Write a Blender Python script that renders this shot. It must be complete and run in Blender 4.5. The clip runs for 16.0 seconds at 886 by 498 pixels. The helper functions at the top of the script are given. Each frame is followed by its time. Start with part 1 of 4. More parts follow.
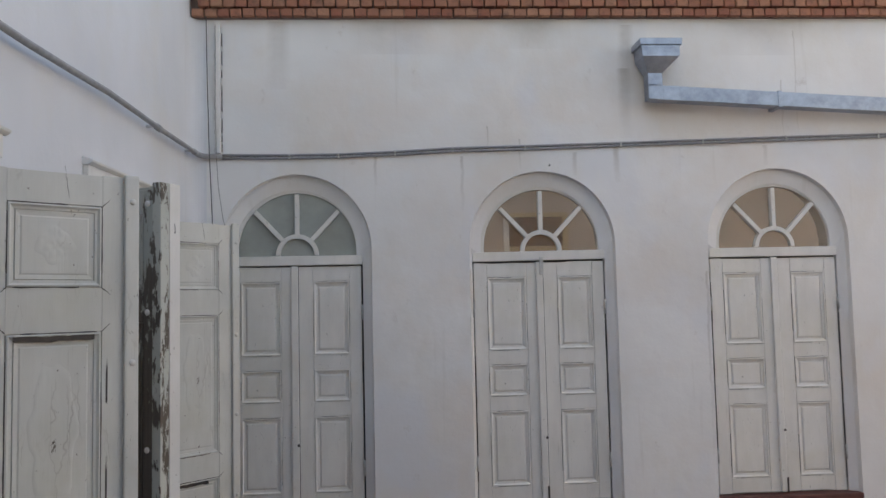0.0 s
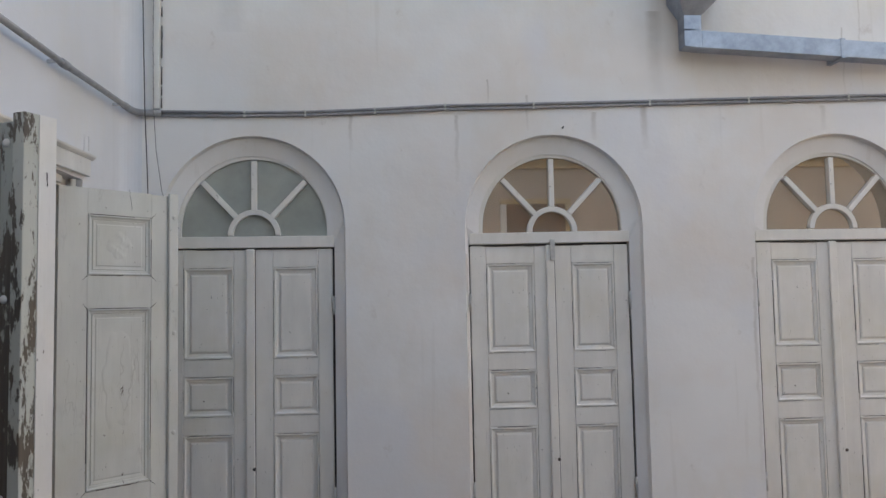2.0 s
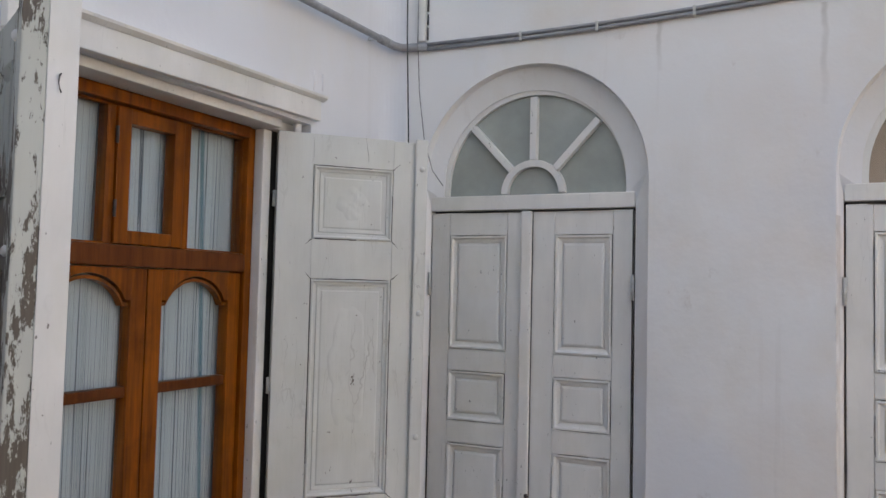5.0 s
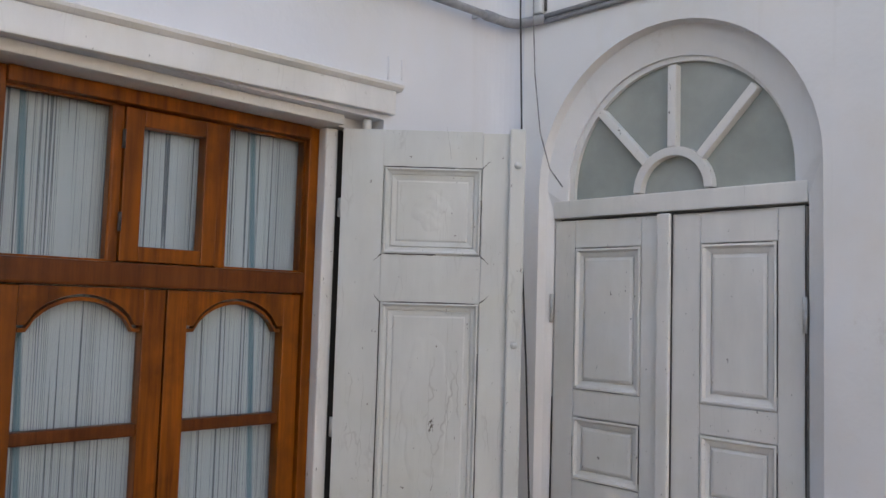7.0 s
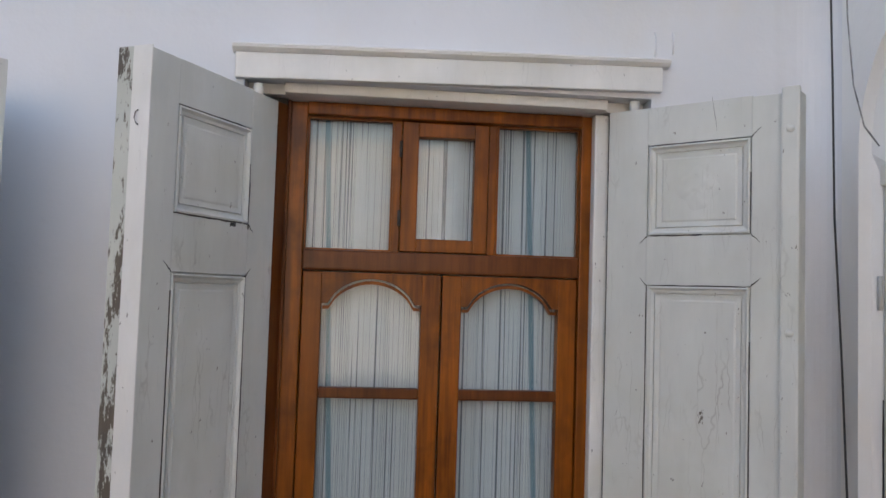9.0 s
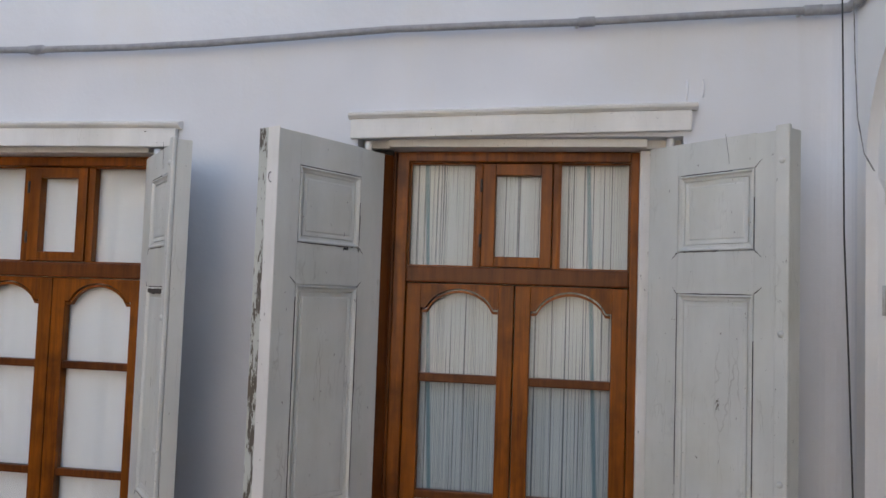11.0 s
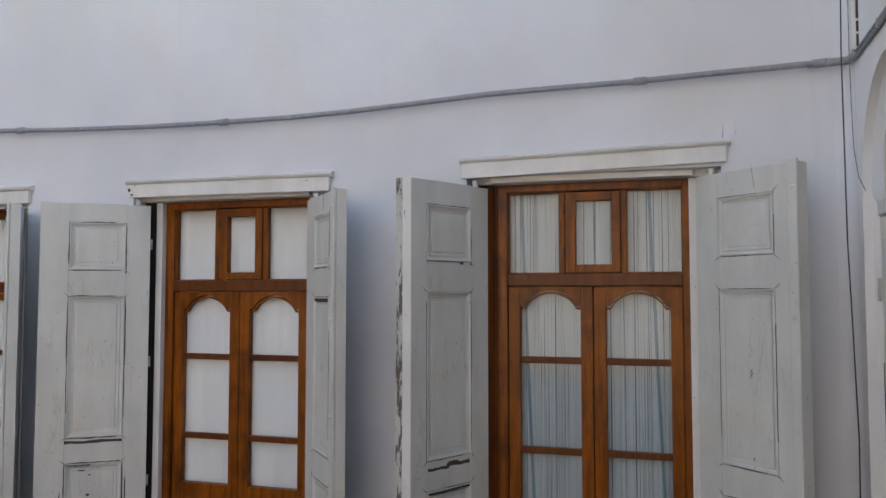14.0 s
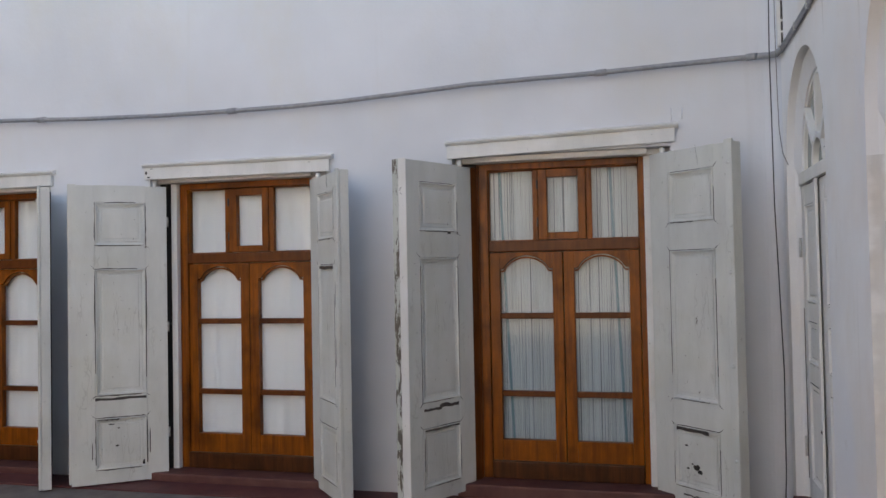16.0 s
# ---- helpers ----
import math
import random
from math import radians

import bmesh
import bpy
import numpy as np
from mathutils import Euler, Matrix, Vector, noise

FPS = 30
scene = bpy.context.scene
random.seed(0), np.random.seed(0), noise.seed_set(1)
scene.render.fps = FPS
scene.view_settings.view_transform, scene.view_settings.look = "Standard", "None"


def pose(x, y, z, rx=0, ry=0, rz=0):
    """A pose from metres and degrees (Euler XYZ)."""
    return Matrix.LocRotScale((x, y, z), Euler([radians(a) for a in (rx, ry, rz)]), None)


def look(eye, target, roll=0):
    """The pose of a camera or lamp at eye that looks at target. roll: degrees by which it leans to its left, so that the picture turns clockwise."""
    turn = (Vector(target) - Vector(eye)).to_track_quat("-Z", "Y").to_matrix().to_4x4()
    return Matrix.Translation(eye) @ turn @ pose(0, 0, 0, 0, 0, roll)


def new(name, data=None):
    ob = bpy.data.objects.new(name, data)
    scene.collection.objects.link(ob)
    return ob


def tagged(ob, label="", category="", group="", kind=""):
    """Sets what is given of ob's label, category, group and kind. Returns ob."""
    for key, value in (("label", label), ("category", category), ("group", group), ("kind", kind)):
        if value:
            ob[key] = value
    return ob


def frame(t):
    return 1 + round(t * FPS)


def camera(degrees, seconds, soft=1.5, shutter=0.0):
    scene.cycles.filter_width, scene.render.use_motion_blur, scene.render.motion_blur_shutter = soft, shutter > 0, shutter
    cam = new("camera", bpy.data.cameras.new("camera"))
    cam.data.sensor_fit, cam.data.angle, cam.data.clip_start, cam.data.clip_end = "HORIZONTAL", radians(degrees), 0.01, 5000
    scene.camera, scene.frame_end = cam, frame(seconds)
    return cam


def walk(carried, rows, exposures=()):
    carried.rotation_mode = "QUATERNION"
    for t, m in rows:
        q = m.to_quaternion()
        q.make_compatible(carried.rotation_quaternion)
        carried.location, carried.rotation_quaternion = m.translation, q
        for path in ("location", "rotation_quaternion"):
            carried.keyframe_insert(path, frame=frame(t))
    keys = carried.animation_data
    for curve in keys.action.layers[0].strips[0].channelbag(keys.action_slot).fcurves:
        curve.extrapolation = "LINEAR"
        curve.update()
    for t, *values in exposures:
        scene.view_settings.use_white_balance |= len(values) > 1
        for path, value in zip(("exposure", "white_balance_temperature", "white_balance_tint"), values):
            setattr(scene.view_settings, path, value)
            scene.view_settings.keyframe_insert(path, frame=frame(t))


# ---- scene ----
cam = camera(57.2, 16.0)
PATH = [
    (0, (-0.221, 0.404, 1.672), (-0.101, 2.396, 1.813), -1.3),
    (0.5, (-0.22, 0.66, 1.711), (-0.111, 2.653, 1.837), -1.1),
    (1, (-0.242, 0.936, 1.652), (-0.135, 2.928, 1.791), -1.1),
    (1.5, (-0.205, 1.191, 1.644), (-0.054, 3.181, 1.777), -1.4),
    (2, (-0.148, 1.538, 1.631), (-0.006, 3.528, 1.769), -1.1),
    (2.5, (-0.096, 1.775, 1.623), (0.029, 3.768, 1.735), -0.6),
    (3, (-0.051, 2.107, 1.626), (0.055, 4.101, 1.733), -0.7),
    (3.5, (0.021, 2.306, 1.625), (-0.136, 4.297, 1.735), -1.4),
    (4, (0.218, 2.588, 1.605), (-0.383, 4.492, 1.72), 1.5),
    (4.5, (0.321, 2.725, 1.621), (-0.431, 4.575, 1.715), 1.7),
    (4.7, (0.334, 2.817, 1.605), (-0.459, 4.65, 1.703), 1.6),
    (6.8, (0.587, 3.889, 1.637), (-0.822, 5.302, 1.77), 1.1),
    (7, (0.594, 3.991, 1.638), (-0.845, 5.373, 1.778), 1.7),
    (7.5, (0.649, 4.232, 1.645), (-1.029, 5.313, 1.772), 1.2),
    (8, (0.743, 4.497, 1.609), (-1.134, 5.169, 1.766), 2.0),
    (8.5, (0.891, 4.657, 1.584), (-1.044, 5.139, 1.731), 2.1),
    (9, (1.094, 4.869, 1.588), (-0.892, 5.069, 1.703), 1.8),
    (9.2, (1.156, 4.956, 1.588), (-0.836, 5.098, 1.703), 1.9),
    (11.3, (1.967, 5.541, 1.6), (0.02, 5.1, 1.723), 1.8),
    (11.5, (2.044, 5.56, 1.61), (0.11, 5.065, 1.732), 1.6),
    (12, (2.299, 5.578, 1.637), (0.377, 5.035, 1.745), 0.9),
    (12.5, (2.43, 5.599, 1.632), (0.516, 5.031, 1.754), 0.6),
    (13, (2.609, 5.674, 1.631), (0.701, 5.085, 1.759), 0.9),
    (13.5, (2.747, 5.733, 1.666), (0.846, 5.122, 1.776), 0.7),
    (14, (2.971, 5.726, 1.622), (1.061, 5.145, 1.732), 0.0),
    (14.5, (3.151, 5.736, 1.612), (1.212, 5.254, 1.707), -1.2),
    (15, (3.348, 5.734, 1.579), (1.408, 5.258, 1.679), -1.0),
    (15.5, (3.492, 5.762, 1.6), (1.556, 5.265, 1.662), -0.8),
    (16, (3.692, 5.784, 1.55), (1.758, 5.28, 1.602), -1.1),
]
walk(cam, [(t, look(eye, target, roll)) for t, eye, target, roll in PATH],
     exposures=[(0, 1.57, 8550, 11), (2.5, 1.68, 8600, 10), (4, 1.74, 8500, 11), (4.7, 1.90, 8600, 12), (7, 1.98, 8400, 13), (9, 2.00, 8300, 12), (11.5, 1.79, 8300, 12), (13, 1.65, 8300, 12), (16, 1.73, 8300, 12)])

# ---- world, sun, large lights and exposure ----
world = bpy.data.worlds.new("sky")
scene.world = world
world.use_nodes = True
wn = world.node_tree
sky = wn.nodes.new("ShaderNodeTexSky")
sky.sky_type, sky.sun_disc = "NISHITA", False
sky.sun_elevation, sky.sun_rotation = radians(44), radians(262)
sky.air_density, sky.dust_density = 1.0, 2.5
wn.links.new(sky.outputs[0], wn.nodes["Background"].inputs[0])
wn.nodes["Background"].inputs[1].default_value = 0.15
sun = new("sun", bpy.data.lights.new("sun", "SUN"))
sun.data.energy, sun.data.angle, sun.data.color = 2.8, radians(0.6), (1.0, 0.95, 0.88)
sun.matrix_world = look((-14.0, 2.0, 14.5), (0, 4, 1))


# ---- materials ----
def material(name, rough=0.6, metal=0.0):
    m = bpy.data.materials.new(name)
    m.use_nodes = True
    b = m.node_tree.nodes["Principled BSDF"]
    b.inputs["Roughness"].default_value, b.inputs["Metallic"].default_value = rough, metal
    return m, m.node_tree, b


def node(nt, kind, **values):
    n = nt.nodes.new("ShaderNode" + kind)
    for key, value in values.items():
        if key.startswith("i_"):
            n.inputs[key[2:].replace("_", " ")].default_value = value
        elif key == "op":
            n.operation = value
    return n


def coords(nt, scale, world_space=False):
    mp = node(nt, "Mapping")
    mp.inputs["Scale"].default_value = scale
    if world_space:
        nt.links.new(node(nt, "NewGeometry").outputs["Position"], mp.inputs[0])
    else:
        nt.links.new(node(nt, "TexCoord").outputs["Object"], mp.inputs[0])
    return mp.outputs[0]


def noise_tex(nt, scale, at, detail=5.0, rough=0.6, freq=1.0):
    n = node(nt, "TexNoise", i_Scale=freq, i_Detail=detail, i_Roughness=rough)
    nt.links.new(coords(nt, scale, at), n.inputs["Vector"])
    return n.outputs["Fac"]


def ramp(nt, fac, stops):
    r = node(nt, "ValToRGB")
    while len(r.color_ramp.elements) < len(stops):
        r.color_ramp.elements.new(0.5)
    for e, (p, c) in zip(r.color_ramp.elements, stops):
        e.position, e.color = p, ((c, c, c, 1) if isinstance(c, (int, float)) else (*c, 1))
    nt.links.new(fac, r.inputs[0])
    return r.outputs[0]


def mix(nt, a, b, fac, kind="MIX"):
    n = nt.nodes.new("ShaderNodeMix")
    n.data_type, n.blend_type = "RGBA", kind
    for socket, value in ((n.inputs[0], fac), (n.inputs[6], a), (n.inputs[7], b)):
        if isinstance(value, (int, float)):
            socket.default_value = value
        elif isinstance(value, tuple):
            socket.default_value = (*value, 1)
        else:
            nt.links.new(value, socket)
    return n.outputs[2]


def bump(nt, b, height, strength=0.3, distance=0.01, after=None):
    n = node(nt, "Bump", i_Strength=strength, i_Distance=distance)
    nt.links.new(height, n.inputs["Height"])
    if after:
        nt.links.new(after, n.inputs["Normal"])
    nt.links.new(n.outputs[0], b.inputs["Normal"])
    return n.outputs[0]


def runs(nt, base, marks):
    """Narrow rain runs down the wall: (x, top, bottom, width)."""
    split = node(nt, "SeparateXYZ")
    nt.links.new(coords(nt, (1, 1, 1), True), split.inputs[0])
    wob = noise_tex(nt, (3, 3, 6), True, 4)
    for x, top, low, w in marks:
        off = node(nt, "Math", op="MULTIPLY_ADD")
        nt.links.new(wob, off.inputs[0])
        off.inputs[1].default_value, off.inputs[2].default_value = 0.05, -x - 0.025
        add = node(nt, "Math", op="ADD")
        nt.links.new(split.outputs[0], add.inputs[0])
        nt.links.new(off.outputs[0], add.inputs[1])
        near = node(nt, "Math", op="ABSOLUTE")
        nt.links.new(add.outputs[0], near.inputs[0])
        side = node(nt, "MapRange", i_From_Min=w * 0.3, i_From_Max=w, i_To_Min=1.0, i_To_Max=0.0)
        nt.links.new(near.outputs[0], side.inputs[0])
        up = node(nt, "MapRange", i_From_Min=low, i_From_Max=top, i_To_Min=0.15, i_To_Max=0.8)
        nt.links.new(split.outputs[2], up.inputs[0])
        end = node(nt, "Math", op="LESS_THAN")
        nt.links.new(split.outputs[2], end.inputs[0])
        end.inputs[1].default_value = top
        start = node(nt, "Math", op="GREATER_THAN")
        nt.links.new(split.outputs[2], start.inputs[0])
        start.inputs[1].default_value = low
        fac = side.outputs[0]
        for other in (up.outputs[0], end.outputs[0], start.outputs[0], wob):
            mul = node(nt, "Math", op="MULTIPLY")
            nt.links.new(fac, mul.inputs[0])
            nt.links.new(other, mul.inputs[1])
            fac = mul.outputs[0]
        base = mix(nt, base, (0.36, 0.32, 0.28), fac)
    return base


RUNS = [(0.31, 2.82, 2.40, 0.016), (0.76, 2.95, 2.72, 0.010), (1.19, 2.84, 2.66, 0.022), (1.52, 2.88, 2.6, 0.03), (2.70, 2.88, 2.72, 0.022),
        (2.98, 3.80, 3.0, 0.008), (2.86, 3.4, 2.95, 0.008), (-0.35, 2.83, 2.6, 0.014), (0.52, 3.05, 2.88, 0.008), (1.60, 3.50, 2.95, 0.06),
        (-1.08, 3.88, 3.35, 0.10), (-0.2, 3.89, 3.62, 0.35), (0.9, 3.89, 3.66, 0.30), (2.7, 3.89, 3.6, 0.45), (1.62, 3.85, 3.3, 0.07), (0.36, 1.95, 0.3, 0.012), (2.19, 1.9, 0.5, 0.014)]


def plaster(name, white, stain, streak=0.3, marks=()):
    m, nt, b = material(name, 0.85)
    base = mix(nt, white, tuple(c * 0.88 for c in white), ramp(nt, noise_tex(nt, (0.9, 0.9, 0.9), True, 3), [(0.35, 0.0), (0.7, 1.0)]))
    base = mix(nt, base, stain, ramp(nt, noise_tex(nt, (1.3, 1.3, 0.7), True, 6, 0.65), [(0.50, 0.0), (0.76, 0.5)]))
    base = mix(nt, base, tuple(c * 0.62 for c in stain), ramp(nt, noise_tex(nt, (9, 9, 0.45), True, 4), [(0.62, 0.0), (0.82, streak)]))
    base = mix(nt, base, (0.3, 0.27, 0.25), ramp(nt, noise_tex(nt, (3.1, 3.1, 4.2), True, 9, 0.75), [(0.66, 0.0), (0.8, 0.3)]))
    if marks:
        base = mix(nt, base, (0.72, 0.63, 0.56), ramp(nt, noise_tex(nt, (0.55, 0.55, 0.8), True, 4, 0.6, 1.3), [(0.50, 0.0), (0.72, 0.6)]))
        base = mix(nt, base, (0.70, 0.72, 0.77), ramp(nt, noise_tex(nt, (0.8, 0.8, 0.5), True, 3, 0.5, 1.9), [(0.54, 0.0), (0.66, 0.5)]))
        base = mix(nt, base, (0.45, 0.38, 0.33), ramp(nt, noise_tex(nt, (5.5, 5.5, 4.5), True, 8, 0.7), [(0.63, 0.0), (0.74, 0.45)]))
        base = runs(nt, base, marks)
    nt.links.new(base, b.inputs["Base Color"])
    first = bump(nt, b, noise_tex(nt, (2.6, 2.6, 2.6), True, 5), 0.45, 0.02)
    bump(nt, b, noise_tex(nt, (30, 30, 30), True, 4), 0.06, 0.004, first)
    return m


def painted_wood(name, paint, wear, rough=0.5, low=0.0, cracks=0.7):
    """Old brushed paint over wood. wear: share of the paint that has come off; low: how much more towards the thing's foot."""
    m, nt, b = material(name, rough)
    paint_mix = mix(nt, paint, tuple(c * 0.83 for c in paint), ramp(nt, noise_tex(nt, (5, 5, 1.6), False, 5), [(0.35, 0.0), (0.72, 1.0)]))
    paint_mix = mix(nt, paint_mix, (paint[0] * 0.8, paint[1] * 0.78, paint[2] * 0.66), ramp(nt, noise_tex(nt, (2, 2, 2.5), True, 5), [(0.5, 0.0), (0.8, 0.55)]))
    grain = noise_tex(nt, (95, 95, 3.0), False, 4)
    paint_mix = mix(nt, paint_mix, (0.25, 0.22, 0.18), ramp(nt, grain, [(0.66, 0.0), (0.8, 0.35)]))
    chips = noise_tex(nt, (16, 16, 5), False, 8, 0.72)
    if low:
        split = node(nt, "SeparateXYZ")
        nt.links.new(node(nt, "TexCoord").outputs["Object"], split.inputs[0])
        drop = node(nt, "MapRange", i_From_Min=0.0, i_From_Max=2.2, i_To_Min=low, i_To_Max=0.0)
        nt.links.new(split.outputs[2], drop.inputs[0])
        add = node(nt, "Math", op="ADD")
        nt.links.new(chips, add.inputs[0])
        nt.links.new(drop.outputs[0], add.inputs[1])
        chips = add.outputs[0]
    specks = ramp(nt, noise_tex(nt, (70, 70, 34), False, 3, 0.6), [(0.70, 0.0), (0.73, 0.8)])
    paint_mix = mix(nt, paint_mix, (0.12, 0.10, 0.08), specks)
    cells = node(nt, "TexVoronoi", i_Scale=1.0)
    cells.feature = "DISTANCE_TO_EDGE"
    bend = node(nt, "VectorMath")
    bend.operation = "ADD"
    nt.links.new(coords(nt, (24, 24, 1.6)), bend.inputs[0])
    wander = node(nt, "TexNoise", i_Scale=9.0, i_Detail=3.0)
    nt.links.new(coords(nt, (1, 1, 1)), wander.inputs["Vector"])
    nt.links.new(wander.outputs["Color"], bend.inputs[1])
    nt.links.new(bend.outputs[0], cells.inputs["Vector"])
    crack = ramp(nt, cells.outputs["Distance"], [(0.0, 1.0), (0.035, 0.0)])
    where = ramp(nt, noise_tex(nt, (6, 6, 2.2), False, 4), [(0.52, 0.0), (0.66, cracks)])
    both = node(nt, "Math", op="MULTIPLY")
    nt.links.new(crack, both.inputs[0])
    nt.links.new(where, both.inputs[1])
    paint_mix = mix(nt, paint_mix, (0.16, 0.13, 0.10), both.outputs[0])
    bare = mix(nt, (0.06, 0.045, 0.035), (0.16, 0.13, 0.10), grain)
    mask = ramp(nt, chips, [(0.74 - wear, 0.0), (0.765 - wear, 1.0)])
    nt.links.new(mix(nt, paint_mix, bare, mask), b.inputs["Base Color"])
    first = bump(nt, b, grain, 0.18, 0.002)
    lift = node(nt, "Math", op="SUBTRACT")
    lift.inputs[0].default_value = 1.0
    nt.links.new(mask, lift.inputs[1])
    bump(nt, b, lift.outputs[0], 0.5, 0.002, first)
    return m


def varnish(name, dark, light):
    m, nt, b = material(name, 0.32)
    tone = noise_tex(nt, (26, 26, 1.5), False, 6, 0.65)
    base = mix(nt, dark, light, ramp(nt, tone, [(0.32, 0.0), (0.66, 1.0)]))
    base = mix(nt, base, tuple(c * 0.35 for c in dark), ramp(nt, noise_tex(nt, (110, 110, 2.5), False, 4), [(0.58, 0.0), (0.78, 0.55)]))
    base = mix(nt, base, tuple(c * 0.45 for c in dark), ramp(nt, noise_tex(nt, (5, 5, 4), True, 5), [(0.46, 0.0), (0.70, 0.75)]))
    info = node(nt, "ObjectInfo")
    base = mix(nt, base, tuple(c * 0.62 for c in light), ramp(nt, info.outputs["Random"], [(0.0, 0.0), (1.0, 0.5)]))
    nt.links.new(base, b.inputs["Base Color"])
    b.inputs["Coat Weight"].default_value, b.inputs["Coat Roughness"].default_value = 0.05, 0.25
    b.inputs["Specular IOR Level"].default_value = 0.16
    bump(nt, b, tone, 0.12, 0.002)
    return m


def glass(name, tint=(1, 1, 1), dust=0.0, dust_colour=(0.5, 0.5, 0.48)):
    m = bpy.data.materials.new(name)
    m.use_nodes = True
    nt = m.node_tree
    nt.nodes.remove(nt.nodes["Principled BSDF"])
    clear = node(nt, "BsdfTransparent")
    clear.inputs[0].default_value = (*tint, 1)
    gloss = node(nt, "BsdfGlossy", i_Roughness=0.03)
    wave = node(nt, "Bump", i_Strength=0.08, i_Distance=0.01)
    nt.links.new(noise_tex(nt, (5, 5, 4), True, 2), wave.inputs["Height"])
    nt.links.new(wave.outputs[0], gloss.inputs["Normal"])
    dusty = node(nt, "BsdfDiffuse")
    dusty.inputs[0].default_value = (*dust_colour, 1)
    veil = node(nt, "MixShader")
    nt.links.new(ramp(nt, noise_tex(nt, (3, 3, 3), True, 6), [(0.3, dust * 0.75), (0.7, min(1.0, dust * 1.2))]), veil.inputs[0])
    nt.links.new(clear.outputs[0], veil.inputs[1])
    nt.links.new(dusty.outputs[0], veil.inputs[2])
    top = node(nt, "MixShader")
    nt.links.new(ramp(nt, node(nt, "LayerWeight", i_Blend=0.5).outputs["Facing"], [(0.0, 0.024), (0.5, 0.034), (0.75, 0.10), (0.9, 0.32), (1.0, 0.8)]), top.inputs[0])
    nt.links.new(veil.outputs[0], top.inputs[1])
    nt.links.new(gloss.outputs[0], top.inputs[2])
    nt.links.new(top.outputs[0], nt.nodes["Material Output"].inputs[0])
    return m


def cloth(name, ground, stripes):
    m, nt, b = material(name, 0.9)
    base = mix(nt, ground, tuple(c * 0.9 for c in ground), noise_tex(nt, (7, 1, 2), False, 3))
    if stripes:
        thin = noise_tex(nt, (100, 0.01, 0.25), False, 0.0)
        base = mix(nt, base, (0.07, 0.09, 0.11), ramp(nt, thin, [(0.462, 0.0), (0.480, 0.9), (0.520, 0.9), (0.538, 0.0)]))
        more = noise_tex(nt, (240, 0.01, 0.5), False, 0.0)
        base = mix(nt, base, (0.35, 0.40, 0.45), ramp(nt, more, [(0.56, 0.0), (0.60, 0.55), (0.64, 0.0)]))
        split = node(nt, "SeparateXYZ")
        nt.links.new(coords(nt, (1.30, 1, 0.05)), split.inputs[0])
        shift = node(nt, "Math", op="ADD")
        shift.inputs[1].default_value = 1.966
        lean = node(nt, "Math", op="ADD")
        nt.links.new(split.outputs[0], lean.inputs[0])
        nt.links.new(split.outputs[2], lean.inputs[1])
        nt.links.new(lean.outputs[0], shift.inputs[0])
        part_of = node(nt, "Math", op="FRACT")
        nt.links.new(shift.outputs[0], part_of.inputs[0])
        base = mix(nt, base, (0.08, 0.19, 0.23), ramp(nt, part_of.outputs[0], [(0.484, 0.0), (0.491, 0.85), (0.509, 0.85), (0.516, 0.0)]))
    nt.links.new(base, b.inputs["Base Color"])
    bump(nt, b, noise_tex(nt, (240, 240, 240), False, 2), 0.15, 0.001)
    return m


def plain(name, one, two, rough, scale=(20, 20, 20), metal=0.0, relief=0.15, stops=((0.35, 0.0), (0.7, 1.0))):
    m, nt, b = material(name, rough, metal)
    fac = noise_tex(nt, scale, True, 6, 0.65)
    nt.links.new(mix(nt, one, two, ramp(nt, fac, list(stops))), b.inputs["Base Color"])
    bump(nt, b, fac, relief, 0.003)
    return m


def brick_clay():
    m, nt, b = material("brick_clay", 0.9)
    base = mix(nt, (0.31, 0.115, 0.075), (0.40, 0.20, 0.13), node(nt, "ObjectInfo").outputs["Random"])
    base = mix(nt, base, (0.10, 0.06, 0.05), ramp(nt, noise_tex(nt, (14, 14, 14), True, 7, 0.7), [(0.5, 0.0), (0.75, 0.8)]))
    nt.links.new(base, b.inputs["Base Color"])
    bump(nt, b, noise_tex(nt, (60, 60, 60), True, 5), 0.5, 0.004)
    return m


WALL = plaster("white_limewash", (0.80, 0.788, 0.778), (0.63, 0.56, 0.46), 0.3, RUNS)
# West limewash toned darker and bluer than WALL for how that wall is lit.
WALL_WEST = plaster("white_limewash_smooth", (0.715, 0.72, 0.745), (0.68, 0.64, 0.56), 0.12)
ROOM_TAN = plaster("tan_room_plaster", (0.50, 0.41, 0.345), (0.45, 0.35, 0.27))
YARD_TAN = plaster("tan_yard_plaster", (0.42, 0.35, 0.27), (0.36, 0.29, 0.21))
ROOM_GREY = plaster("grey_room_plaster", (0.4, 0.39, 0.37), (0.35, 0.33, 0.3))
DOOR_PAINT = painted_wood("white_door_paint", (0.77, 0.745, 0.705), 0.03, 0.5, 0.0, 0.12)
SHUTTER_PAINT = painted_wood("old_shutter_paint", (0.625, 0.625, 0.588), 0.062, 0.5, 0.0, 0.42)
WORN_PAINT = painted_wood("peeling_shutter_paint", (0.42, 0.43, 0.39), 0.14, 0.6, 0.60, 0.45)
CHIPPED = painted_wood("chipped_strip_paint", (0.55, 0.56, 0.51), 0.21, 0.6, 0.05, 0.35)
CASE_PAINT = painted_wood("white_case_paint", (0.76, 0.74, 0.71), 0.03, 0.5, 0.0, 0.15)
WOOD = varnish("varnished_pine", (0.095, 0.022, 0.003), (0.35, 0.092, 0.006))
FOOT_BOARD = varnish("dark_foot_pine", (0.040, 0.012, 0.004), (0.105, 0.034, 0.010))
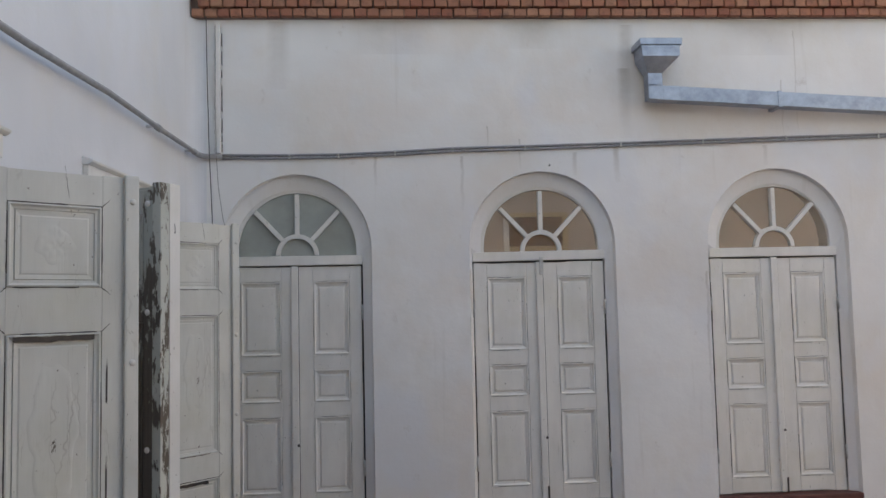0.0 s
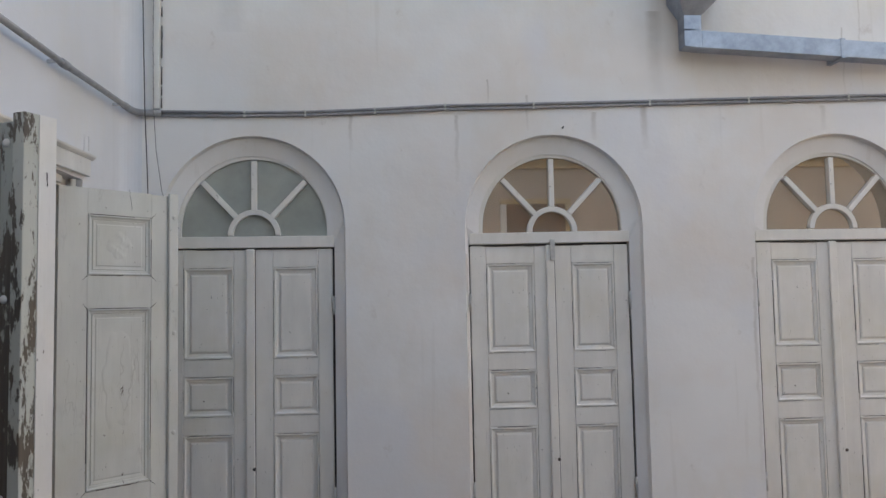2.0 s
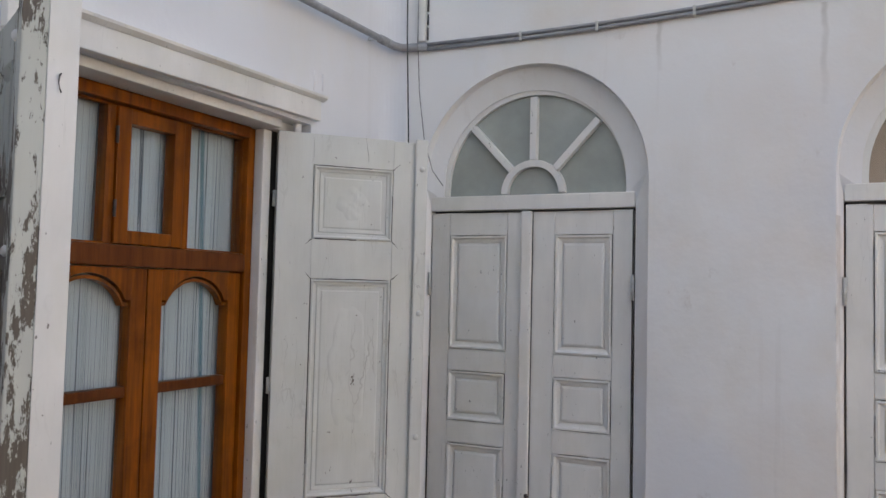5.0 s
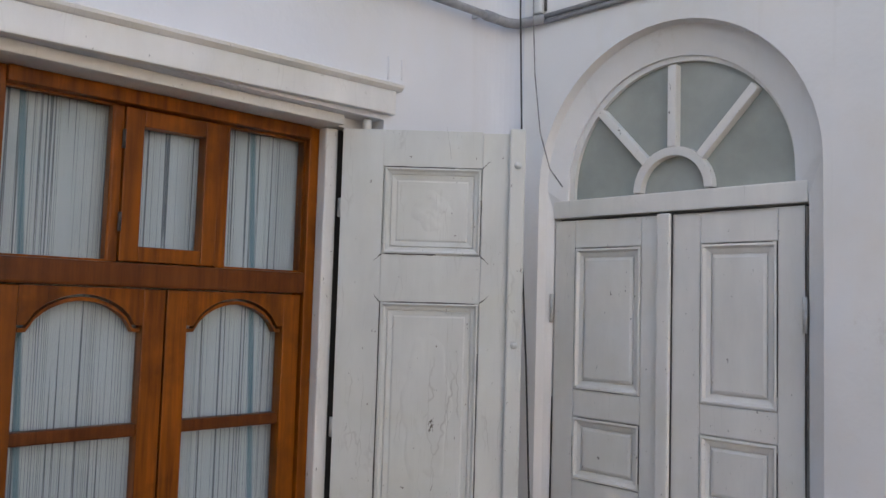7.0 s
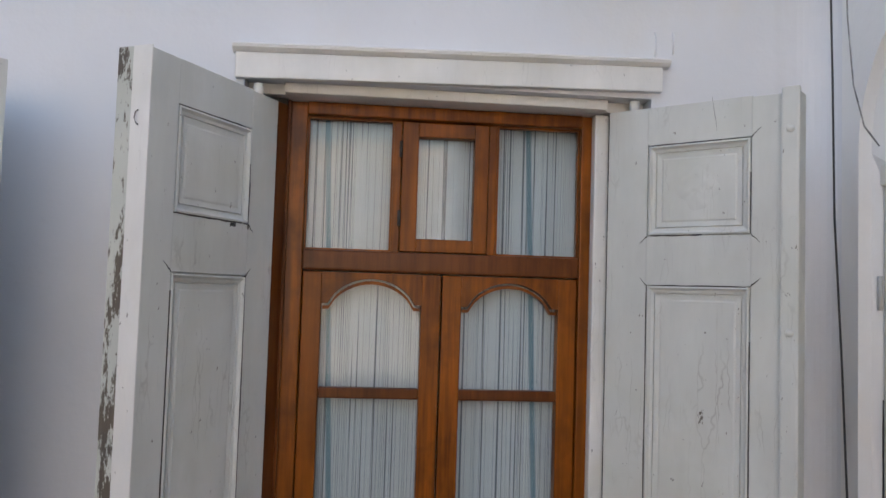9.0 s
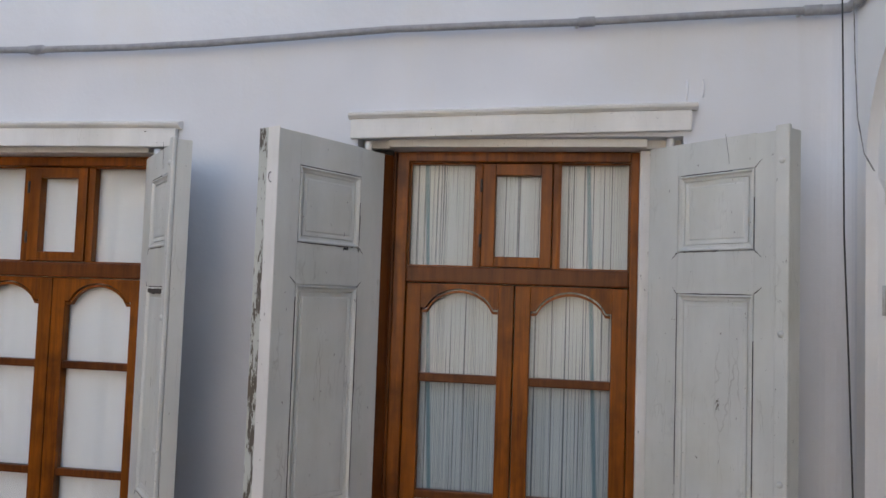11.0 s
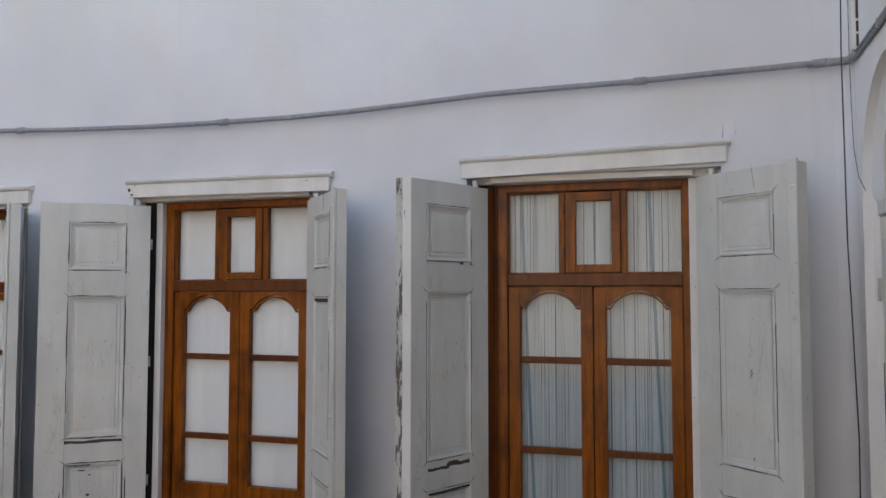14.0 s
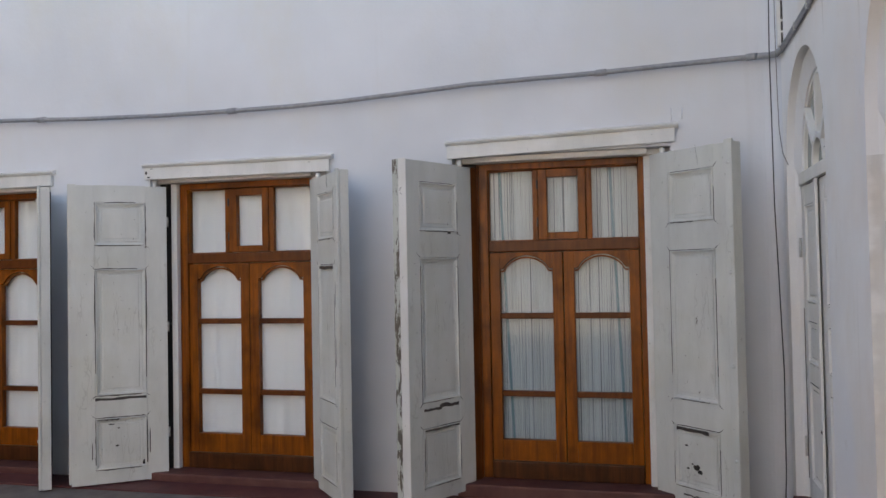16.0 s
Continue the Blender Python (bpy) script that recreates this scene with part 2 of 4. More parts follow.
WOOD_DARK = varnish("weathered_dark_pine", (0.075, 0.017, 0.004), (0.19, 0.052, 0.010))
CLEAR = glass("window_glass", (0.98, 0.99, 0.99), 0.02)
AMBER = glass("dusty_fanlight_glass", (0.95, 0.93, 0.90), 0.15, (0.5, 0.44, 0.37))
FROST = glass("painted_over_glass", (0.8, 0.85, 0.8), 0.93, (0.40, 0.42, 0.385))
STRIPED = cloth("striped_curtain", (0.47, 0.53, 0.55), True)
SHEER = cloth("plain_curtain", (0.92, 0.92, 0.92), False)
CONDUIT = plain("grey_conduit", (0.24, 0.24, 0.25), (0.34, 0.34, 0.35), 0.6)
ZINC = plain("galvanised_sheet", (0.28, 0.31, 0.37), (0.44, 0.48, 0.55), 0.42, (9, 9, 9), 0.85, 0.08)
RUBBER = plain("black_rubber", (0.015, 0.015, 0.017), (0.03, 0.03, 0.03), 0.5)
OLD_WIRE = plain("grey_wire", (0.10, 0.09, 0.09), (0.45, 0.44, 0.42), 0.6, (60, 60, 25))
MAROON = plain("maroon_floor_paint", (0.075, 0.014, 0.014), (0.13, 0.034, 0.03), 0.55, (7, 7, 7))
CONCRETE = plain("worn_concrete", (0.11, 0.085, 0.075), (0.17, 0.14, 0.12), 0.9, (5, 5, 5), 0.0, 0.4)
IRON = plain("painted_iron", (0.42, 0.41, 0.39), (0.60, 0.59, 0.56), 0.5, (30, 30, 30))
DARK_IRON_AND_GAPS = plain("dark_iron_and_gaps", (0.03, 0.027, 0.025), (0.08, 0.06, 0.05), 0.6, (40, 40, 40))
STEP = plain("worn_red_step", (0.075, 0.018, 0.016), (0.13, 0.045, 0.035), 0.6, (6, 6, 6))
# Near-black: shade put into the shutter gaps, and bare wood under chips.
GAP_SHADE_AND_BARE_WOOD = plain("gap_shade_and_bare_wood", (0.018, 0.014, 0.011), (0.045, 0.034, 0.026), 0.8, (40, 40, 3))
BRICK = brick_clay()
MORTAR = plain("old_mortar", (0.16, 0.11, 0.10), (0.26, 0.19, 0.16), 0.95, (25, 25, 25), 0.0, 0.5)
OCHRE = plain("ochre_paint", (0.42, 0.30, 0.16), (0.52, 0.39, 0.22), 0.6)
INNER_WOOD = varnish("dark_inner_wood", (0.10, 0.045, 0.02), (0.24, 0.12, 0.055))
EARTH = plain("dry_ground", (0.22, 0.18, 0.14), (0.32, 0.27, 0.21), 0.95, (0.6, 0.6, 0.6))


# ---- mesh helpers ----
def box(bm, x0, x1, y0, y1, z0, z1, skew=0.0):
    vs = [bm.verts.new((x, y, z + (skew if x == x1 else 0.0))) for x in (x0, x1) for y in (y0, y1) for z in (z0, z1)]
    for f in ((0, 1, 3, 2), (4, 6, 7, 5), (0, 4, 5, 1), (2, 3, 7, 6), (0, 2, 6, 4), (1, 5, 7, 3)):
        bm.faces.new([vs[i] for i in f])
    return bm


def band(bm, low, high, y0, y1):
    """A solid between two outlines of (x, z), from depth y0 to y1."""
    n = len(low)
    rows = [[bm.verts.new((x, y, z)) for x, z in line] for y in (y0, y1) for line in (low, high)]
    for i in range(n - 1):
        for a, b in ((0, 1), (3, 2), (2, 0), (1, 3)):
            bm.faces.new((rows[a][i], rows[a][i + 1], rows[b][i + 1], rows[b][i]))
    for i in (0, n - 1):
        bm.faces.new((rows[0][i], rows[1][i], rows[3][i], rows[2][i]))
    return bm


def tube(bm, points, radius, sides=8):
    """A round tube along points, with even rings."""
    rings, pts = [], [Vector(p) for p in points]
    for i, p in enumerate(pts):
        way = (pts[min(i + 1, len(pts) - 1)] - pts[max(i - 1, 0)]).normalized()
        a = way.orthogonal().normalized() if abs(way.z) > 0.9 else way.cross(Vector((0, 0, 1))).normalized()
        b = way.cross(a)
        rings.append([bm.verts.new(p + radius * (math.cos(k * math.tau / sides) * a + math.sin(k * math.tau / sides) * b)) for k in range(sides)])
    for r, s in zip(rings, rings[1:]):
        for k in range(sides):
            bm.faces.new((r[k], r[(k + 1) % sides], s[(k + 1) % sides], s[k]))
    bm.faces.new(rings[0])
    bm.faces.new(rings[-1][::-1])
    return bm


def stud(bm, x, y, z, r, out):
    """A round-headed bolt whose axis is y."""
    last = None
    for k, (rr, d) in enumerate(((r, 0.0), (r * 0.9, 0.4), (r * 0.5, 0.85))):
        ring = [bm.verts.new((x + rr * math.cos(a * math.tau / 10), y + out * d, z + rr * math.sin(a * math.tau / 10))) for a in range(10)]
        if last:
            for a in range(10):
                bm.faces.new((last[a], last[(a + 1) % 10], ring[(a + 1) % 10], ring[a]))
        last = ring
    bm.faces.new(last)
    return bm


def fielded(bm, x0, x1, z0, z1, y, out, steps):
    """A panel face in the plane y that steps inwards; out is the side that it faces, steps are (inset, rise)."""
    last = None
    for inset, rise in steps:
        ring = [bm.verts.new((x, y + out * rise, z)) for x, z in ((x0 + inset, z0 + inset), (x1 - inset, z0 + inset), (x1 - inset, z1 - inset), (x0 + inset, z1 - inset))]
        if last:
            for k in range(4):
                bm.faces.new((last[k], last[(k + 1) % 4], ring[(k + 1) % 4], ring[k]))
        last = ring
    bm.faces.new(last)
    return bm


def part(name, bm, mat, parent, label="", bevel=0.0, smooth=False):
    """Link a bmesh as one mesh object under a thing or a part."""
    bmesh.ops.recalc_face_normals(bm, faces=bm.faces)
    if bevel:
        bmesh.ops.bevel(bm, geom=list(bm.edges), offset=bevel, segments=2, profile=0.6, affect="EDGES", clamp_overlap=True)
    me = bpy.data.meshes.new(name)
    bm.to_mesh(me)
    bm.free()
    me.materials.append(mat)
    if smooth:
        me.shade_smooth()
    ob = new(name, me)
    if parent:
        ob.parent = parent
    if label:
        ob["label"] = label
    return ob


def thing(name, m, label, category, group="", kind=""):
    ob = new(name)
    ob.empty_display_size = 0.2
    ob.matrix_world = m
    return tagged(ob, label, category, group, kind)


def B():
    return bmesh.new()


# ---- the large structure ----
# HIGH reaches above the view, raised to keep the sun off the yard.
WX, NY, TOP, HIGH, EX = -1.73, 6.56, 4.30, 10.0, 11.2  # faces of the west and north walls, their heights, face of the east wall
WINDOWS = [(5.172, 0.0), (2.797, -0.03), (0.45, -0.04)]   # middle along the west wall, drop
DOORS = [-0.957, 0.916, 2.775]           # middle along the north wall
ARCH_R, SPRING = 0.565, 2.13
LX = -0.022                              # the leaves sit a little off the middle of the arch


def arc(cx, cz, r, n=28, a0=180.0, a1=0.0):
    return [(cx + r * math.cos(radians(a0 + (a1 - a0) * i / n)), cz + r * math.sin(radians(a0 + (a1 - a0) * i / n))) for i in range(n + 1)]


def north_wall():
    bm, x = B(), WX - 0.45
    for cx in DOORS:
        box(bm, x, cx - ARCH_R, 0, 0.45, 0, TOP)
        line = [(cx - ARCH_R, 0.10)] + arc(cx, SPRING, ARCH_R) + [(cx + ARCH_R, 0.10)]
        line = line[1:-1]
        band(bm, line, [(p, TOP) for p, _ in line], 0, 0.45)
        x = cx + ARCH_R
    box(bm, x, EX + 0.4, 0, 0.45, 0, TOP)
    bmesh.ops.remove_doubles(bm, verts=bm.verts, dist=0.0005)
    ob = part("wall_north", bm, WALL, None)
    ob.location = (0, NY, 0)
    return tagged(ob, "white limewashed courtyard wall with arched door openings and rain stains", "wall", kind="structure")


def west_wall():
    bm, y = B(), -3.0
    for my, drop in WINDOWS[::-1]:
        box(bm, WX - 0.45, WX, y, my - 0.725, 0, HIGH)
        box(bm, WX - 0.45, WX, my - 0.725, my + 0.725, 2.325 + drop, HIGH)
        y = my + 0.725
    box(bm, WX - 0.45, WX, y, NY - 0.002, 0, HIGH)
    bmesh.ops.remove_doubles(bm, verts=bm.verts, dist=0.0005)
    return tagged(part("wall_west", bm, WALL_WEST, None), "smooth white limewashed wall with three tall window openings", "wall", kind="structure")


wall_north, wall_west = north_wall(), west_wall()


def corner_cove(r=0.11, n=8):
    """Rounded fillet added between the two walls so their shade blends."""
    bm = B()
    line = [(WX + r - r * math.cos(a), NY - r + r * math.sin(a)) for a in [math.pi / 2 * k / n for k in range(n + 1)]]
    line = [(WX - 0.01, NY - r)] + line + [(WX + r, NY + 0.01)]
    rings = [[bm.verts.new((x, y, z)) for x, y in line] + [bm.verts.new((WX - 0.01, NY + 0.01, z))] for z in (0.013, TOP - 0.41)]
    m = len(rings[0])
    for k in range(m):
        bm.faces.new((rings[0][k], rings[0][(k + 1) % m], rings[1][(k + 1) % m], rings[1][k]))
    bm.faces.new(rings[1])
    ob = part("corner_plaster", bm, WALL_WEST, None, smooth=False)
    return tagged(ob, "rounded white fillet added in the corner of the walls to blend the shade", "plaster", kind="structure")


corner_cove()
# Unseen walls, added to close the yard; their height and tone steer the light.
tagged(part("wall_east", box(B(), EX, EX + 0.4, -3.4, NY - 0.002, 0, 4.6), WALL, None), "unseen white wall added to close the courtyard and bounce sunlight", "wall", kind="structure")
tagged(part("wall_south", box(B(), WX - 0.45, EX - 0.002, -3.4, -3.002, 0, 4.6), YARD_TAN, None), "unseen tan wall added to close the courtyard and block sky light", "wall", kind="structure")
tagged(part("floor", box(B(), WX - 0.44, EX + 0.01, -3.01, NY + 0.44, -0.12, 0.0), CONCRETE, None), "worn pale concrete courtyard floor", "floor", kind="structure")
tagged(part("ground", box(B(), -900, 900, -900, 900, -0.4, -0.13), EARTH, None), "dry earth round the building", "ground", kind="structure")
tagged(part("painted_border", box(B(), WX + 0.001, WX + 0.30, -2.99, NY - 0.31, -0.01, 0.012), MAROON, None, bevel=0.004), "maroon painted border along the foot of the wall", "floor border", kind="structure")
tagged(part("painted_border", box(B(), WX + 0.001, EX - 0.01, NY - 0.30, NY - 0.001, -0.01, 0.012), MAROON, None, bevel=0.004), "maroon painted border along the foot of the wall", "floor border", kind="structure")


def room(name, x0, x1, y0, y1, z1, mat, open_end, label):
    bm, t = B(), 0.12
    box(bm, x0, x1, y0, y1, -0.12, 0.0)
    if open_end == "x":                     # unseen long roof opening over the far half, added to light the room
        box(bm, x0, x1, y0, y0 + 3.5, z1, z1 + t)
        box(bm, x0, x1, y1 - 0.5, y1, z1, z1 + t)
    else:
        box(bm, x0, x1, y0, y1, z1, z1 + t)
    if open_end == "x":
        box(bm, x0 - t, x0, y0, y1, -0.12, z1 + t)
        box(bm, x0, x1, y1, y1 + t, -0.12, z1 + t)
    else:
        box(bm, x0 - t, x0, y0, y1, -0.12, z1 + t)
        box(bm, x0, x1, y0 - t, y0, -0.12, z1 + t)
        box(bm, x0, x1, y1, y1 + t, -0.12, z1 + t)
    return tagged(part(name, bm, mat, None), label, "room wall", kind="structure")


room("wall_room_north", WX - 0.45, 7.6, NY + 0.452, NY + 5.5, 3.62, ROOM_TAN, "x", "tan plastered walls of the room behind the arched doors")
room("wall_room_west", WX - 3.6, WX - 0.452, -2.9, NY, 3.5, ROOM_GREY, "y", "grey plastered walls of the room behind the windows")


# ---- arched double doors ----
FIELD = [(0.0, -0.012), (0.003, -0.012), (0.004, 0.002), (0.012, 0.003), (0.020, -0.008), (0.0355, -0.012), (0.036, -0.028), (0.0412, -0.028), (0.0417, -0.010), (0.052, -0.006)]


def leaf_panels(leaf, x0, x1, rows, y, mat, out=-1):
    for z0, z1 in rows:
        part("panel", fielded(B(), x0, x1, z0, z1, y, out, FIELD), mat, leaf)


def joint_gaps(s, y, out, x0, x1, rows, seed, share, wide):
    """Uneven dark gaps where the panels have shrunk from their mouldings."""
    rng = random.Random(seed)
    for z0, z1 in rows:
        for side in ("low", "high", "left", "right"):
            if rng.random() > share:
                continue
            u0 = rng.uniform(0.0, 0.2)
            u1 = min(1.0, u0 + rng.uniform(0.5, 1.0))
            low, high = [], []
            for i in range(9):
                u = u0 + (u1 - u0) * i / 8
                w = wide * rng.uniform(0.25, 1.0) * (0.4 if i in (0, 8) else 1.0)
                j = rng.uniform(-0.0006, 0.0006)
                if side in ("low", "high"):
                    z = (z0 + 0.003) if side == "low" else (z1 - 0.003)
                    low.append((x0 + (x1 - x0) * u, z - w + j))
                    high.append((x0 + (x1 - x0) * u, z + w + j))
                else:
                    x = (x0 + 0.003) if side == "left" else (x1 - 0.003)
                    low.append((x - w + j, z0 + (z1 - z0) * u))
                    high.append((x + w + j, z0 + (z1 - z0) * u))
            part("crack", band(B(), low, high, y - 0.002, y + 0.002), DARK_IRON_AND_GAPS, s, "dark open joint beside the panel")


def arched_door(number, cx, pane_mat, label):
    d = thing("door_%d" % number, pose(cx, NY, 0), label, "door", "arched doors along the wall", "structure")
    rng = random.Random(number)
    # splayed plaster reveal round the opening
    bm = B()
    outer = [(-ARCH_R, 0.17)] + arc(0, SPRING, ARCH_R, 36) + [(ARCH_R, 0.17)]
    inner = [(LX - 0.516, 0.17)] + [(x, z) for x, z in arc(LX * 0.5, 2.12, 0.463, 36)] + [(LX + 0.516, 0.17)]
    inner[1], inner[-2] = (LX - 0.516, 2.03), (LX + 0.516, 2.03)
    inner[2], inner[-3] = (LX * 0.5 - 0.463, 2.06), (LX * 0.5 + 0.463, 2.06)
    ledge = [(x * 0.985, z - 0.006 * (z > 2.0)) for x, z in outer]
    rings = [[bm.verts.new((x, y, z)) for x, z in line] for line, y in ((outer, 0.001), (ledge, 0.042), (inner, 0.070), (inner, 0.16))]
    for r, q in zip(rings, rings[1:]):
        for i in range(len(r) - 1):
            bm.faces.new((r[i], r[i + 1], q[i + 1], q[i]))
    part("reveal", bm, WALL, d, "white plastered splayed reveal", smooth=False)
    part("impost", box(B(), LX - 0.514, LX + 0.514, 0.058, 0.14, 2.008, 2.080, rng.uniform(-0.004, 0.006)), DOOR_PAINT, d, bevel=0.006)
    # fanlight
    fan_z = 2.10
    fan = part("fanlight_frame", band(B(), [(-0.446, 2.078)] + arc(0, fan_z + 0.018, 0.446) + [(0.446, 2.078)], [(-0.475, 2.078)] + arc(0, fan_z + 0.02, 0.475) + [(0.475, 2.078)], 0.08, 0.12), DOOR_PAINT, d)
    part("pane", band(B(), [(x, 2.08) for x, _ in arc(0, fan_z, 0.46)], arc(0, fan_z + 0.02, 0.46), 0.098, 0.102), pane_mat, fan).visible_shadow = False
    part("hub", band(B(), arc(0, 2.085, 0.128, 20), arc(0, 2.085, 0.162, 20), 0.066, 0.115), DOOR_PAINT, fan, bevel=0.004)
    for a in (45, 90, 135):
        c, s = math.cos(radians(a)), math.sin(radians(a))
        w = 0.017
        low = [(c * 0.155 - s * -w, 2.09 + s * 0.155 + c * -w), (c * 0.447 - s * -w, 2.105 + s * 0.447 + c * -w)]
        high = [(c * 0.155 - s * w, 2.09 + s * 0.155 + c * w), (c * 0.447 - s * w, 2.105 + s * 0.447 + c * w)]
        part("glazing_bar", band(B(), low, high, 0.062, 0.115), DOOR_PAINT, fan, bevel=0.005)
    # two panelled leaves
    rows = [(0.30, 0.868), (0.975, 1.220), (1.324, 1.886)]
    for side in (-1, 1):
        x0, x1 = (LX - 0.508, LX - 0.004) if side < 0 else (LX, LX + 0.503)
        back = 0.004 * (number % 2) * (side > 0)
        leaf = part("door_leaf", box(B(), x0 + 0.01, x1 - 0.01, 0.088 + back, 0.10 + back, 0.185, 2.0), DOOR_PAINT, d)
        p0, p1 = x0 + (0.099 if side < 0 else 0.135), x1 - (0.098 if side < 0 else 0.090)
        y0, y1 = 0.07 + back, 0.112 + back
        part("stile", box(B(), x0, p0, y0, y1, 0.182, 1.997), DOOR_PAINT, leaf, bevel=0.004)
        part("stile", box(B(), p1, x1, y0, y1, 0.182, 1.997), DOOR_PAINT, leaf, bevel=0.004)
        edges = [0.182] + [v for r in rows for v in r] + [1.997]
        for z0, z1 in zip(edges[::2], edges[1::2]):
            part("rail", box(B(), p0 + 0.001, p1 - 0.001, y0 + 0.001, y1, z0, z1), DOOR_PAINT, leaf, bevel=0.003)
        leaf_panels(leaf, p0, p1, rows, y0, DOOR_PAINT)
        joint_gaps(leaf, y0 + 0.001, -1, p0, p1, rows, number * 10 + side, 1.0 if number > 1 else 0.8, 0.0028 if number > 1 else 0.0020)
        edge = x0 - 0.004 if side < 0 else x1 + 0.004
        for z in (0.42, 1.585):
            part("hinge", tube(B(), [(edge, 0.058, z), (edge, 0.058, z + 0.115)], 0.008), IRON, leaf, "painted iron hinge", smooth=True)
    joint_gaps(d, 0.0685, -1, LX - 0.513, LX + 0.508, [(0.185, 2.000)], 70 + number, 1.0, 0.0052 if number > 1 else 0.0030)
    # Near-black strips added behind the leaves so the gaps read as shade.
    part("door_stop", box(B(), LX - 0.514, LX + 0.514, 0.114, 0.13, 1.985, 2.03), DARK_IRON_AND_GAPS, d, "near-black strip added to keep the gap round the leaves dark")
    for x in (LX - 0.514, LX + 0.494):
        part("door_stop", box(B(), x, x + 0.020, 0.114, 0.13, 0.182, 1.984), DARK_IRON_AND_GAPS, d, "near-black strip added to keep the gap round the leaves dark")
    # Dark line stands for the shadow along the meeting strip.
    part("crack", box(B(), LX + 0.0265, LX + 0.0305, 0.064, 0.0685, 0.19, 1.994), DARK_IRON_AND_GAPS, d, "dark line standing for the shadow beside the strip")
    part("meeting_strip", box(B(), LX - 0.028, LX + 0.026, 0.05, 0.072, 0.19, 2.0), DOOR_PAINT, d, "moulded strip over the joint", bevel=0.008)
    if number > 1:
        part("bolt", tube(B(), [(0.0, 0.046, 0.19), (0.0, 0.046, 0.30)], 0.007), DARK_IRON_AND_GAPS, d, "dark iron bolt")
    if number == 2:
        part("latch", box(B(), -0.024, 0.008, 0.038, 0.052, 1.90, 2.035), IRON, d, "painted iron latch", bevel=0.005)
    part("keyhole_plate", stud(B(), 0.0, 0.05, 0.66, 0.011, -0.006), DARK_IRON_AND_GAPS, d)
    part("threshold", box(B(), -ARCH_R + 0.003, ARCH_R - 0.003, -0.02, 0.44, 0.012, 0.178), STEP, d, "worn red painted threshold", bevel=0.01)
    return d


arched_door(1, DOORS[0], FROST, "closed white panelled double door with a greyed-over fanlight")
arched_door(2, DOORS[1], AMBER, "closed white panelled double door with a tan fanlight")
arched_door(3, DOORS[2], AMBER, "closed white panelled double door with a tan fanlight")


# ---- tall wooden windows ----
def ogee(x0, x1, top, shoulder, n=16):
    """The arched head of a pane: small shoulders, then a round rise."""
    pts, w = [], x1 - x0
    for i in range(n + 1):
        u = i / n
        if u < 0.10 or u > 0.90:
            z = shoulder + 0.006 * (1 - abs(u - 0.5) * 2)
        else:
            v = (u - 0.10) / 0.80
            z = shoulder + 0.018 + (top - shoulder - 0.018) * math.sin(math.pi * v) ** 0.62
        pts.append((x0 + w * u, z))
    return pts


